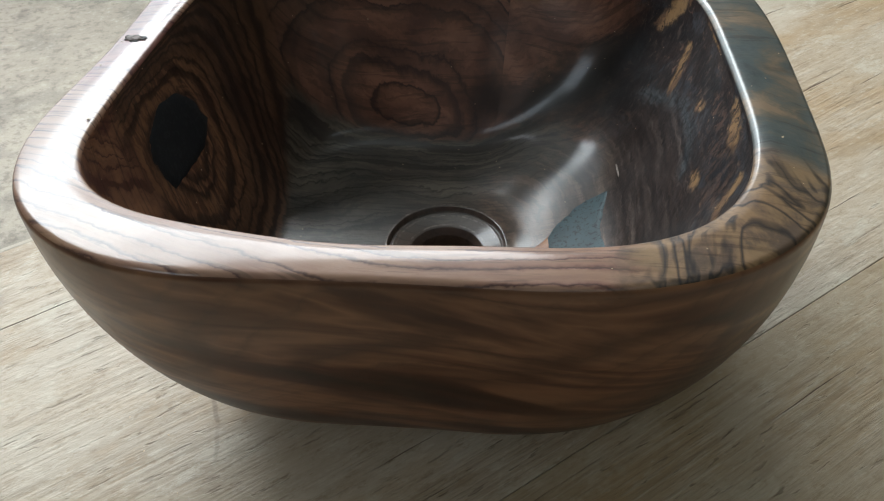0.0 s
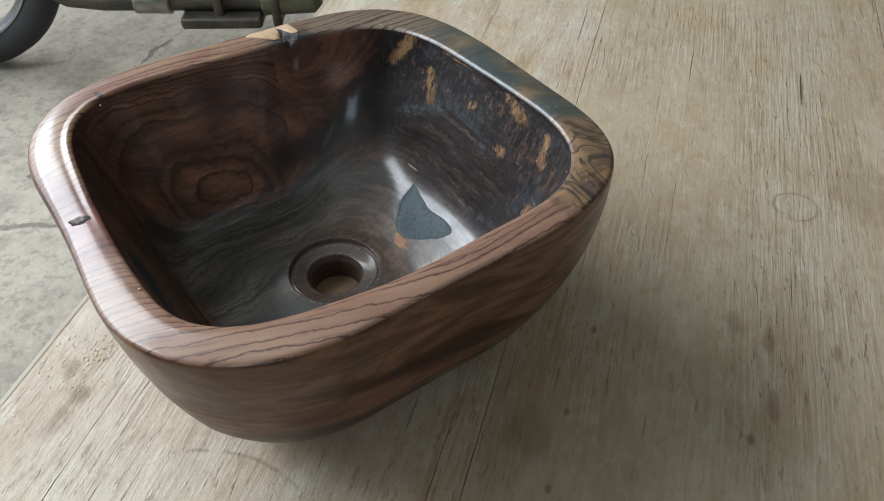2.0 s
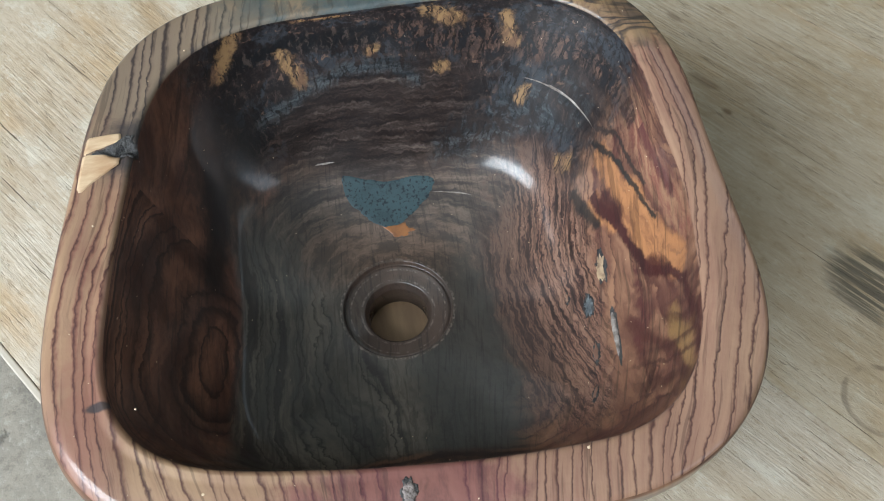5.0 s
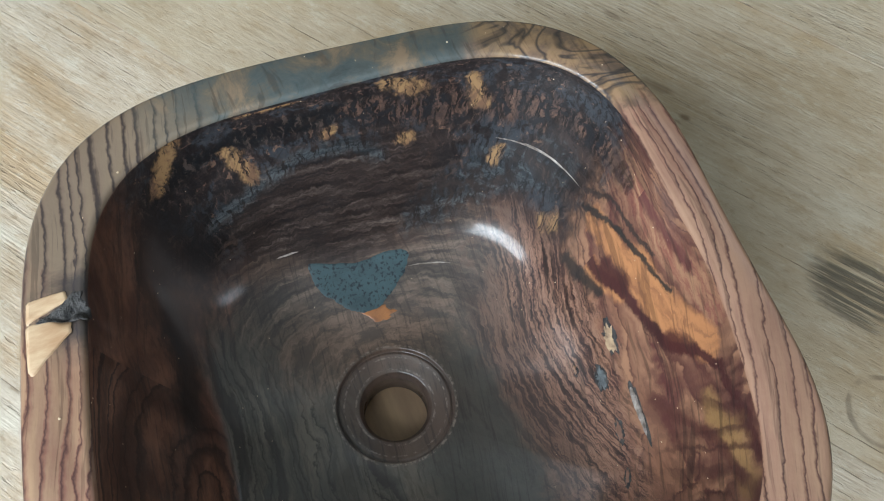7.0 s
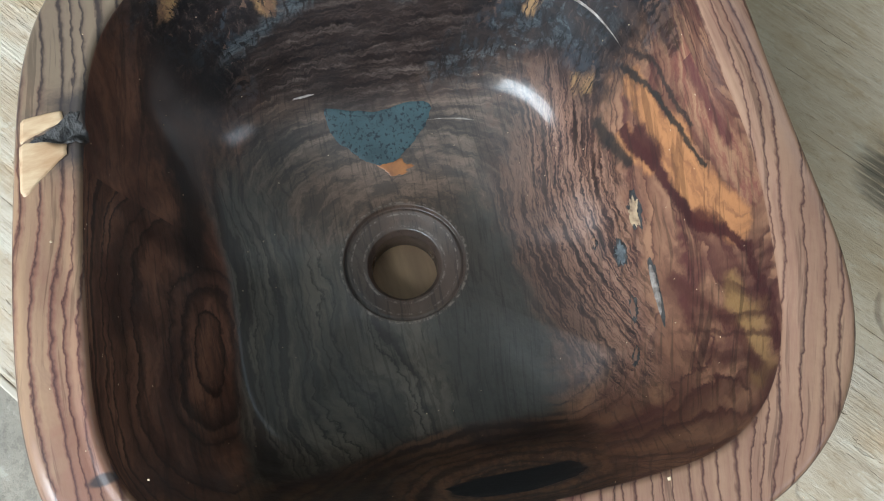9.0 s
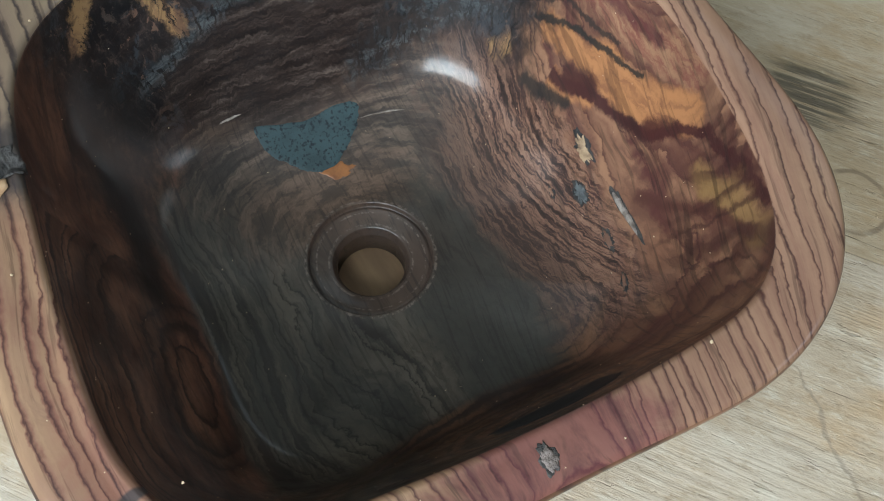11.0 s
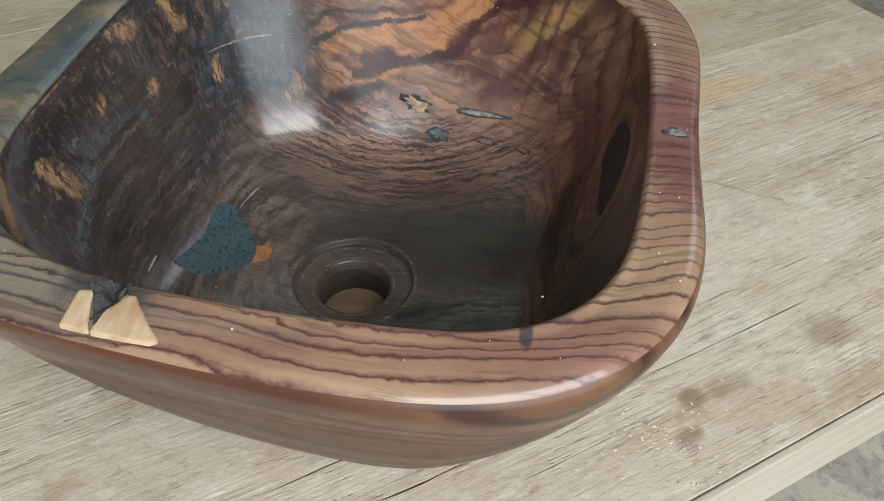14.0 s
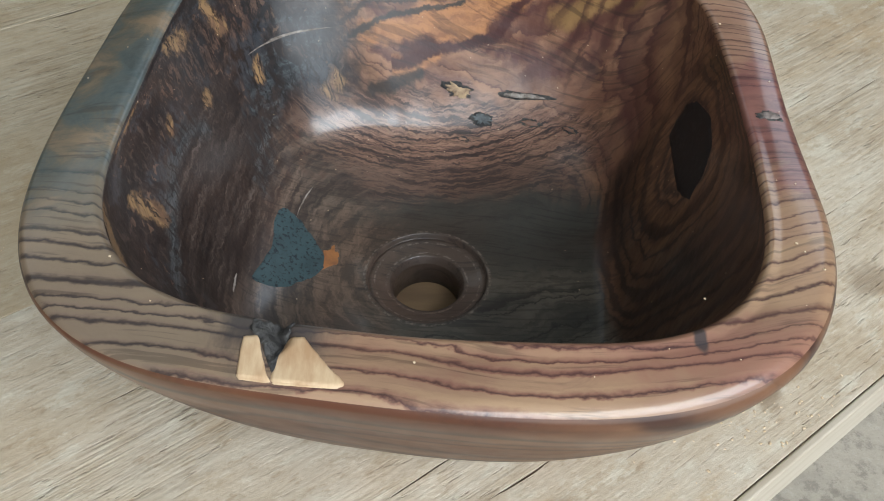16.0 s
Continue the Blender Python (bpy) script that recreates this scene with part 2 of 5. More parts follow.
def rim_wood():
    """Oiled flat rim: pale wood with jagged dark lines, stained over the burl."""
    g = Net("basin_rim")
    w = log_grain(g)
    x, y, z, p2, d, uneven, line, along, fine, blotch = (w[k] for k in ("x", "y", "z", "p2", "d", "uneven", "line", "along", "fine", "blotch"))
    pale = g.mix(g.step(blotch, 0.38, 0.60), (0.235, 0.130, 0.082), (0.335, 0.212, 0.126))
    pale = g.mix(g.math("MULTIPLY", g.step(fine, 0.42, 0.72), 0.5), pale, (0.215, 0.112, 0.080))
    second = g.math("FRACT", g.math("ADD", g.math("MULTIPLY", d, 330.0), jitter(g, uneven, 6.0)))
    pale = g.mix(g.math("MULTIPLY", g.curve(second, (0.0, 0.6), (0.2, 0.0), (0.6, 0.1), (0.9, 1.0)), 0.16), pale, (0.140, 0.064, 0.048))
    pale = g.mix(g.math("MULTIPLY", g.step(y, 0.10, -0.06), 0.60), pale, g.mix(g.step(fine, 0.40, 0.66), (0.315, 0.180, 0.122), (0.225, 0.116, 0.082)))
    red = g.step(g.noise(6.5, 3, 0.5, at=p2, stretch=(0.4, 1, 1)), 0.42, 0.60)
    pale = g.mix(g.math("MULTIPLY", g.math("MULTIPLY", g.step(line, 0.02, 0.35), red), 0.65), pale, (0.170, 0.062, 0.050))
    col = g.mix(g.step(line, 0.20, 1.0), pale, (0.070, 0.029, 0.023))

    fray = jitter(g, g.noise(24, 6, 0.65, stretch=(0.5, 1, 1)), 1.1)
    fleck = g.noise(30, 5, 0.68, stretch=(1.0, 1.0, 0.7), warp=0.8)
    split = g.noise(38, 6, 0.72, warp=0.8)
    # stained green-black rim over the burl
    moss = g.ramp(g.math("ADD", g.math("MULTIPLY", split, 0.45), g.math("MULTIPLY", g.noise(20, 5, 0.6, warp=0.5), 0.55)), (0.38, (0.028, 0.042, 0.044)), (0.50, (0.062, 0.086, 0.088)), (0.56, (0.105, 0.098, 0.078)), (0.64, (0.210, 0.150, 0.098)))
    moss = g.mix(g.math("MULTIPLY", g.step(fleck, 0.52, 0.64), 0.5), moss, (0.050, 0.072, 0.072))
    rimzone = g.blob((0.185, -0.02, 0.175), (0.070, 0.135, 0.035), wobble=fray, lo=1.1, hi=0.8)
    col = g.mix(g.math("MULTIPLY", rimzone, 0.92), col, moss)
    mottle = g.blob((0.130, -0.165, 0.178), (0.075, 0.045, 0.035), wobble=fray, lo=1.15, hi=0.7)
    col = g.mix(g.math("MULTIPLY", mottle, g.math("MULTIPLY", g.step(split, 0.52, 0.44), 0.8)), col, (0.045, 0.036, 0.032))
    squiggle = g.curve(g.math("FRACT", g.math("MULTIPLY", g.noise(17, 3, 0.55, stretch=(1.0, 0.7, 1.0), warp=1.6), 7.0)), (0.0, 1.0), (0.16, 0.6), (0.30, 0.0), (0.72, 0.0), (0.88, 0.7), (1.0, 1.0))
    burr = g.blob((0.150, -0.165, 0.182), (0.085, 0.070, 0.035), wobble=fray, lo=1.15, hi=0.8)
    col = g.mix(g.math("MULTIPLY", burr, 0.85), col, g.mix(g.step(fleck, 0.40, 0.60), (0.255, 0.160, 0.085), (0.120, 0.082, 0.058)))
    col = g.mix(g.math("MULTIPLY", g.math("MULTIPLY", burr, squiggle), 0.9), col, (0.022, 0.020, 0.022))
    # purple heart beside the knot, soot beside the notch
    plum = g.blob((-0.172, 0.030, 0.175), (0.036, 0.066, 0.024), wobble=jitter(g, fleck, 1.4), lo=1.1, hi=0.6)
    col = g.mix(g.math("MULTIPLY", plum, 0.80), col, g.mix(g.math("MAXIMUM", line, g.step(fine, 0.40, 0.62)), (0.185, 0.066, 0.060), (0.085, 0.026, 0.032)))
    blush = g.blob((-0.085, 0.172, 0.160), (0.095, 0.022, 0.022), wobble=jitter(g, fleck, 1.2), lo=1.1, hi=0.4)
    col = g.mix(g.math("MULTIPLY", blush, 0.5), col, g.mix(line, (0.250, 0.095, 0.072), (0.070, 0.022, 0.022)))
    ashen = g.blob((0.135, 0.125, 0.170), (0.090, 0.075, 0.030), wobble=fray, lo=1.2, hi=0.6)
    col = g.mix(g.math("MULTIPLY", ashen, 0.80), col, g.mix(g.step(line, 0.05, 0.9), (0.165, 0.128, 0.092), (0.034, 0.030, 0.028)))
    soot = g.blob((0.070, 0.148, 0.168), (0.034, 0.026, 0.016), wobble=jitter(g, fleck, 1.8), lo=1.1, hi=0.3)
    col = g.mix(g.math("MULTIPLY", soot, 0.85), col, (0.034, 0.030, 0.032))
    for sx, sy, sr in ((0.142, -0.183, 0.010), (0.095, -0.205, 0.007), (0.052, -0.205, 0.006), (0.008, -0.203, 0.006), (0.165, -0.160, 0.011), (0.180, -0.125, 0.007)):
        fleck_at = g.blob((sx, sy, 0.18), (sr * 1.5, sr, 0.012), wobble=jitter(g, g.noise(120, 4, 0.7), 2.6), lo=1.0, hi=0.3)
        col = g.mix(g.math("MULTIPLY", fleck_at, 0.8), col, (0.030, 0.026, 0.028))
    spot = g.blob((-0.094, 0.166, 0.171), (0.0030, 0.0075, 0.012), wobble=jitter(g, fleck, 1.4), lo=1.1, hi=0.6)
    col = g.mix(g.math("MULTIPLY", spot, 0.85), col, (0.030, 0.030, 0.034))
    mark = g.blob((-0.045, 0.184, 0.160), (0.016, 0.010, 0.012), wobble=jitter(g, fleck, 2.4), lo=1.0, hi=0.3)
    col = g.mix(g.math("MULTIPLY", mark, 0.75), col, (0.040, 0.030, 0.032))

    hair = g.noise(430, 3, 0.6, at=along, stretch=(0.5, 1, 0.6))
    col = g.mix(g.math("MULTIPLY", g.step(hair, 0.55, 0.66), 0.38), col, (0.022, 0.013, 0.012))
    rough = g.math("ADD", 0.42, jitter(g, g.noise(35, 6, 0.7), 0.36))
    bump = g.math("ADD", g.math("ADD", g.math("MULTIPLY", fine, 0.14), g.math("MULTIPLY", g.noise(11, 2, 0.4, warp=0.5), 3.0)), g.math("MULTIPLY", g.noise(45, 4, 0.6), 0.45))
    return g.finish(col, rough, bump, 1.0, 0.0014, coat=0.6, coat_rough=0.14, spec=0.28)


def inside_wood(side):
    """Oiled inside, one material for each side of the bowl: notch, fill, flame and burl."""
    g = Net("basin_inside_" + side)
    w = log_grain(g)
    fine, along, blotch = w["fine"], w["along"], w["blotch"]
    # the inside, laid out flat: u, v from the middle, 1 at the lip
    flat = g.tree.nodes.new("ShaderNodeTexCoord").outputs["UV"]
    big = g.vec("MULTIPLY", g.vec("SUBTRACT", g.noise(5.0, 2, 0.5, at=flat, colour=True), (0.5, 0.5, 0.5)), (0.10, 0.10, 0.0))
    small = g.vec("MULTIPLY", g.vec("SUBTRACT", g.noise(34, 4, 0.65, at=flat, colour=True), (0.5, 0.5, 0.5)), (0.035, 0.035, 0.0))
    dish = g.vec("ADD", g.vec("ADD", flat, big), small)
    near = g.vec("ADD", flat, small)
    u, v, _ = g.node("SeparateXYZ", dish).outputs
    un, vn, _ = g.node("SeparateXYZ", near).outputs
    rr = g.vec("LENGTH", near, (0, 0, 0))
    theta = g.math("ARCTAN2", vn, un)
    fray = jitter(g, g.noise(26, 6, 0.66, at=flat), 0.9)

    def lines(field, count, ramp, uneven=1.2):
        """Growth lines along the contours of a field, with broad and narrow years."""
        f = g.math("MULTIPLY", field, count)
        years = g.noise(1.0, 2, 0.5, at=g.node("CombineXYZ", g.math("MULTIPLY", f, 0.55), 0.0, 0.0).outputs[0])
        return g.curve(g.math("FRACT", g.math("ADD", f, jitter(g, years, uneven * 2.0))), *ramp)

    def stroke(points, width, p=None, soft=0.35, ragged=0.5):
        d = g.math("ADD", g.path(p or near, points), g.math("MULTIPLY", fray, width * ragged))
        return g.step(d, width, width * soft)

    def lay(where, mask, colour, amount=0.9):
        """Lays one more tone over the wood, on the named sides only."""
        nonlocal inner
        if side not in where:
            return
        inner = g.mix(g.math("MULTIPLY", mask, amount) if amount < 1 else mask, inner, colour)

    hard = ((0.0, 0.30), (0.10, 0.0), (0.45, 0.0), (0.70, 0.30), (0.84, 0.92), (0.92, 1.0), (1.0, 0.30))
    tooth = ((0.0, 0.9), (0.14, 0.25), (0.40, 0.0), (0.62, 0.12), (0.78, 0.8), (0.90, 1.0), (1.0, 0.9))
    streak = g.noise(60, 4, 0.65, at=dish, stretch=(0.13, 1.0, 1.0))
    mist = g.noise(6.0, 4, 0.55, at=dish, stretch=(0.6, 1.2, 1.0), warp=0.6)

    # wall under the notch: red-brown loops round an eye
    du, dv = g.math("ADD", u, 0.09), g.math("MULTIPLY", g.math("SUBTRACT", v, 0.535), 1.75)
    eye_at = g.math("SQRT", g.math("ADD", g.math("MULTIPLY", du, du), g.math("MULTIPLY", dv, dv)))
    loopline = lines(eye_at, 12.0, hard, 1.6)
    inner = g.mix(g.step(mist, 0.36, 0.62), (0.105, 0.046, 0.032), (0.255, 0.120, 0.076))
    inner = g.mix(g.math("MULTIPLY", g.step(streak, 0.46, 0.64), 0.45), inner, (0.060, 0.028, 0.021))
    lay("notch fill", loopline, (0.022, 0.011, 0.010), 0.93)
    broad = lines(g.math("ADD", eye_at, 0.03), 4.0, ((0.0, 0.2), (0.2, 0.0), (0.5, 0.1), (0.8, 1.0), (1.0, 0.4)), 1.0)
    lay("notch fill", broad, (0.040, 0.019, 0.015), 0.65)
    lay("notch burl", stroke(((0.72, 0.50), (0.48, 0.45), (0.31, 0.49), (0.16, 0.55)), 0.085, dish, 0.2), (0.014, 0.012, 0.012), 0.92)

    # wall with the black fill: rings round it that sweep into both corners
    du, dv = g.math("MULTIPLY", g.math("ADD", u, 0.71), 1.7), g.math("ADD", v, 0.03)
    fill_at = g.math("SQRT", g.math("ADD", g.math("MULTIPLY", du, du), g.math("MULTIPLY", dv, dv)))
    far_wall = g.mix(g.step(mist, 0.34, 0.62), (0.036, 0.020, 0.015), (0.120, 0.062, 0.036))
    far_wall = g.mix(g.math("MULTIPLY", g.step(fill_at, 0.38, 0.20), 0.8), far_wall, g.mix(g.step(streak, 0.40, 0.60), (0.255, 0.130, 0.066), (0.110, 0.050, 0.030)))
    far_wall = g.mix(g.math("MULTIPLY", lines(fill_at, 17.0, tooth, 1.2), 0.88), far_wall, (0.018, 0.010, 0.009))
    corner = g.math("SUBTRACT", g.math("MULTIPLY", u, -1.0), g.math("MULTIPLY", g.math("ABSOLUTE", v), 0.80))
    lay("fill notch flame", g.step(g.math("ADD", corner, g.math("MULTIPLY", fray, 0.06)), -0.02, 0.09), far_wall, 1.0)

    # wall of the flame: tan with maroon lines that part round the bark pockets
    bow = g.math("MULTIPLY", g.math("SUBTRACT", -0.69, v), 1.8)
    course = g.math("SUBTRACT", v, g.math("MULTIPLY", u, bow))
    course = g.math("ADD", course, g.math("MULTIPLY", jitter(g, mist, 0.10), 1.0))
    hot = g.mix(g.step(mist, 0.38, 0.60), (0.140, 0.064, 0.042), (0.285, 0.146, 0.085))
    hot = g.mix(g.math("MULTIPLY", lines(course, 26.0, hard, 1.8), 0.86), hot, (0.060, 0.021, 0.019))
    hot = g.mix(g.math("MULTIPLY", lines(course, 9.0, ((0.0, 0.0), (0.45, 0.0), (0.72, 0.7), (0.86, 1.0), (1.0, 0.0)), 1.6), g.step(g.noise(7, 3, 0.5, at=flat), 0.42, 0.58)), hot, (0.085, 0.030, 0.026))
    combed = g.node("CombineXYZ", g.math("MULTIPLY", u, 5.0), g.math("MULTIPLY", course, 75.0), 0.0).outputs[0]
    hot = g.mix(g.math("MULTIPLY", g.step(g.noise(1.0, 5, 0.65, at=combed), 0.48, 0.66), 0.55), hot, (0.115, 0.052, 0.036))
    lay("flame burl fill", g.step(g.math("ADD", v, g.math("MULTIPLY", fray, 0.08)), -0.20, -0.28), hot, 1.0)
    # streaked pink-brown slope below it, frayed into the dark floor
    comb2 = g.node("CombineXYZ", g.math("MULTIPLY", un, 5.0), g.math("MULTIPLY", g.math("ADD", vn, g.math("MULTIPLY", g.math("MULTIPLY", un, un), 0.35)), 74.0), 0.0).outputs[0]
    pull = g.noise(1.0, 6, 0.72, at=comb2, warp=0.15)
    slope = g.ramp(pull, (0.38, (0.010, 0.007, 0.007)), (0.46, (0.040, 0.020, 0.017)), (0.51, (0.175, 0.092, 0.064)), (0.57, (0.270, 0.152, 0.102)), (0.62, (0.075, 0.036, 0.028)), (0.68, (0.150, 0.080, 0.058)))
    slope = g.mix(g.math("MULTIPLY", g.step(g.math("ADD", v, g.math("MULTIPLY", fray, 0.08)), -0.42, -0.24), 0.62), slope, (0.040, 0.029, 0.025))
    sm = g.blob((-0.03, -0.36, 0.0), (0.46, 0.21, 1.0), p=dish, wobble=fray, lo=1.12, hi=0.7)
    lay("flame burl fill notch", sm, slope, 0.92)
    # orange leaf, maroon tongues, yellow and brown bands
    lay("flame burl", stroke(((0.26, -0.76), (0.10, -0.84), (-0.10, -0.90), (-0.30, -0.94)), 0.085, dish, 0.3), g.mix(g.step(streak, 0.40, 0.62), (0.300, 0.160, 0.092), (0.190, 0.070, 0.050)), 0.85)
    lay("flame", stroke(((0.16, -0.835), (-0.06, -0.92), (-0.12, -0.93)), 0.040, near, 0.2, 1.0), (0.080, 0.024, 0.026), 0.8)
    leaf = g.mix(g.step(g.noise(1.0, 4, 0.6, at=combed), 0.42, 0.66), (0.390, 0.172, 0.072), (0.240, 0.103, 0.050))
    lay("flame", stroke(((0.10, -0.585), (0.03, -0.620), (-0.02, -0.645)), 0.032, near, 0.3, 0.9), leaf, 0.9)
    lay("flame burl", stroke(((0.19, -0.628), (0.06, -0.688), (0.0, -0.718)), 0.036, near, 0.55, 0.55), leaf, 0.95)
    lay("flame", stroke(((0.0, -0.725), (-0.10, -0.745), (-0.20, -0.785), (-0.34, -0.848)), 0.070, near, 0.6, 0.5), leaf, 0.95)
    lay("flame burl", stroke(((0.235, -0.600), (0.16, -0.672), (0.10, -0.715), (-0.013, -0.767), (-0.12, -0.806)), 0.011, near, 0.3, 0.8), (0.020, 0.020, 0.018), 0.92)
    lay("flame burl", stroke(((0.26, -0.62), (0.20, -0.70), (0.10, -0.752), (0.0, -0.80)), 0.010, near, 0.3, 1.0), (0.026, 0.020, 0.018), 0.85)
    lay("flame fill", stroke(((0.152, -0.566), (0.053, -0.615), (-0.011, -0.655), (-0.107, -0.680), (-0.231, -0.715), (-0.324, -0.801), (-0.428, -0.839), (-0.576, -0.793), (-0.70, -0.725)), 0.020, near, 0.4, 0.9), (0.048, 0.015, 0.015), 0.95)
    lay("flame", stroke(((0.07, -0.630), (-0.01, -0.668)), 0.036, near, 0.3, 0.9), (0.050, 0.016, 0.015), 0.92)
    lay("flame", stroke(((-0.22, -0.730), (-0.31, -0.785)), 0.036, near, 0.3, 0.9), (0.055, 0.017, 0.015), 0.92)
    lay("flame burl", stroke(((0.158, -0.517), (0.09, -0.555), (0.03, -0.588)), 0.022, near, 0.3, 1.0), (0.012, 0.014, 0.014), 0.85)
    lay("flame fill", stroke(((-0.47, -0.735), (-0.58, -0.735), (-0.72, -0.670)), 0.055, dish, 0.2), (0.275, 0.160, 0.062), 0.75)
    lay("flame fill", stroke(((-0.30, -0.585), (-0.44, -0.645), (-0.524, -0.690), (-0.68, -0.665)), 0.026, near, 0.2, 1.0), (0.075, 0.028, 0.022), 0.85)
    lay("flame fill", g.math("MULTIPLY", g.step(g.math("ADD", v, g.math("MULTIPLY", u, -0.25)), -0.36, -0.44), g.math("MULTIPLY", g.step(u, -0.34, -0.50), lines(fill_at, 17.0, tooth, 1.2))), (0.050, 0.019, 0.017), 0.75)

    # dark floor: grey-brown with fine lines that run lengthwise
    fan = g.math("ADD", v, g.math("MULTIPLY", jitter(g, mist, 0.10), 1.0))
    floor_tone = g.mix(g.step(g.noise(9, 5, 0.6, at=dish, stretch=(0.35, 1, 1)), 0.38, 0.62), (0.054, 0.050, 0.043), (0.125, 0.106, 0.082))
    floor_tone = g.mix(g.step(v, 0.06, -0.06), floor_tone, (0.042, 0.040, 0.034))
    floor_tone = g.mix(g.math("MULTIPLY", lines(fan, 26.0, hard, 2.0), g.math("MULTIPLY", g.step(v, 0.0, 0.08), 0.95)), floor_tone, (0.022, 0.018, 0.016))
    floor_tone = g.mix(g.math("MULTIPLY", g.step(streak, 0.46, 0.66), 0.55), floor_tone, (0.024, 0.021, 0.019))
    bed = g.math("MULTIPLY", g.step(g.math("ADD", vn, g.math("MULTIPLY", fray, 0.02)), 0.47, 0.43), g.step(g.math("ADD", g.math("MULTIPLY", un, -1.0), g.math("MULTIPLY", fray, 0.03)), 0.435, 0.40))
    bed = g.math("MULTIPLY", bed, g.step(g.math("ADD", v, g.math("MULTIPLY", fray, 0.10)), -0.24, -0.17))
    bed = g.math("MULTIPLY", bed, g.step(g.math("ADD", u, g.math("MULTIPLY", fray, 0.10)), 0.42, 0.22))
    lay("flame burl notch fill", bed, floor_tone, 0.95)
    # brown wood between the drain and the resin, brushed round in arcs
    arc = g.node("CombineXYZ", g.math("MULTIPLY", theta, 2.2), g.math("MULTIPLY", rr, 34.0), 0.0).outputs[0]
    brush = g.noise(1.0, 6, 0.70, at=arc, warp=0.5)
    tan = g.blob((0.40, -0.02, 0.0), (0.34, 0.40, 1.0), p=dish, wobble=fray, lo=1.2, hi=0.6)
    lay("burl notch", tan, g.ramp(brush, (0.34, (0.012, 0.010, 0.010)), (0.46, (0.038, 0.029, 0.025)), (0.54, (0.074, 0.055, 0.044)), (0.66, (0.160, 0.114, 0.085))), 0.88)
    lay("flame burl notch fill", g.blob((0.17, 0.02, 0.0), (0.13, 0.22, 1.0), p=dish, wobble=fray, lo=1.2, hi=0.4), g.mix(g.step(brush, 0.40, 0.60), (0.070, 0.046, 0.034), (0.165, 0.104, 0.072)), 0.8)

    # burl: black wood with slate and ochre flakes, hatched up the wall
    radial = g.node("CombineXYZ", g.math("MULTIPLY", theta, 13.0), g.math("MULTIPLY", rr, 6.0), 0.0).outputs[0]
    comb3 = g.node("CombineXYZ", g.math("MULTIPLY", theta, 44.0), g.math("MULTIPLY", rr, 17.0), 0.0).outputs[0]
    flake = g.noise(1.0, 5, 0.66, at=radial, warp=1.1)
    split = g.noise(1.0, 5, 0.68, at=comb3, warp=0.5)
    fleck = g.noise(24, 5, 0.68, at=flat, warp=0.8)
    burl = g.ramp(split, (0.38, (0.006, 0.006, 0.007)), (0.50, (0.012, 0.011, 0.012)), (0.58, (0.028, 0.022, 0.021)), (0.67, (0.085, 0.055, 0.044)))
    burl = g.mix(g.math("MULTIPLY", g.math("MULTIPLY", g.step(brush, 0.48, 0.62), g.step(rr, 0.92, 0.66)), 0.7), burl, (0.046, 0.032, 0.028))
    burl = g.mix(g.math("MULTIPLY", g.math("MULTIPLY", g.step(g.noise(8, 4, 0.6, at=flat, warp=0.8), 0.50, 0.60), g.step(split, 0.40, 0.52)), 0.8), burl, (0.030, 0.038, 0.046))
    burl = g.mix(g.math("MULTIPLY", g.math("MULTIPLY", g.step(fleck, 0.60, 0.64), g.step(rr, 0.50, 0.66)), 0.7), burl, (0.150, 0.088, 0.060))
    burl = g.mix(g.math("MULTIPLY", g.step(fleck, 0.44, 0.39), 0.8), burl, (0.008, 0.008, 0.009))
    zone = g.math("MULTIPLY", g.step(g.math("ADD", theta, g.math("MULTIPLY", fray, 0.30)), -1.35, -1.12), g.step(g.math("ADD", theta, g.math("MULTIPLY", fray, 0.25)), 0.86, 0.62))
    zone = g.math("MULTIPLY", zone, g.step(g.math("ADD", rr, g.math("MULTIPLY", fray, 0.12)), 0.46, 0.58))
    lay("burl notch", zone, burl, 0.97)
    # its parts: brown swirl, slate arcs, black band, hatched brown, gold flakes along the lip
    sweep = g.noise(1.0, 6, 0.74, at=g.node("CombineXYZ", g.math("MULTIPLY", theta, 2.6), g.math("MULTIPLY", rr, 64.0), 0.0).outputs[0], warp=0.12)
    swirl = g.blob((0.555, -0.02, 0.0), (0.165, 0.30, 1.0), p=dish, wobble=g.math("MULTIPLY", fray, 0.6), lo=1.1, hi=0.75)
    lay("burl", swirl, g.ramp(sweep, (0.36, (0.008, 0.006, 0.006)), (0.48, (0.024, 0.016, 0.014)), (0.56, (0.046, 0.032, 0.027)), (0.68, (0.120, 0.092, 0.078))), 0.92)
    lay("burl", stroke(((0.74, 0.44), (0.81, 0.24), (0.82, 0.02), (0.84, -0.16)), 0.060, dish, 0.4, 0.8), g.mix(g.step(split, 0.52, 0.62), (0.006, 0.006, 0.007), (0.050, 0.036, 0.030)), 0.9)
    slate = g.mix(g.step(sweep, 0.42, 0.62), (0.022, 0.028, 0.032), (0.085, 0.098, 0.104))
    slate = g.mix(g.step(split, 0.50, 0.42), slate, (0.010, 0.010, 0.011))
    lay("burl", stroke(((0.55, 0.31), (0.64, 0.18), (0.705, 0.05), (0.70, -0.09), (0.63, -0.17)), 0.034, near, 0.0, 2.0), slate, 0.75)
    hatch = g.noise(1.0, 4, 0.7, at=g.node("CombineXYZ", g.math("MULTIPLY", theta, 62.0), g.math("MULTIPLY", rr, 9.0), 0.0).outputs[0], warp=0.4)
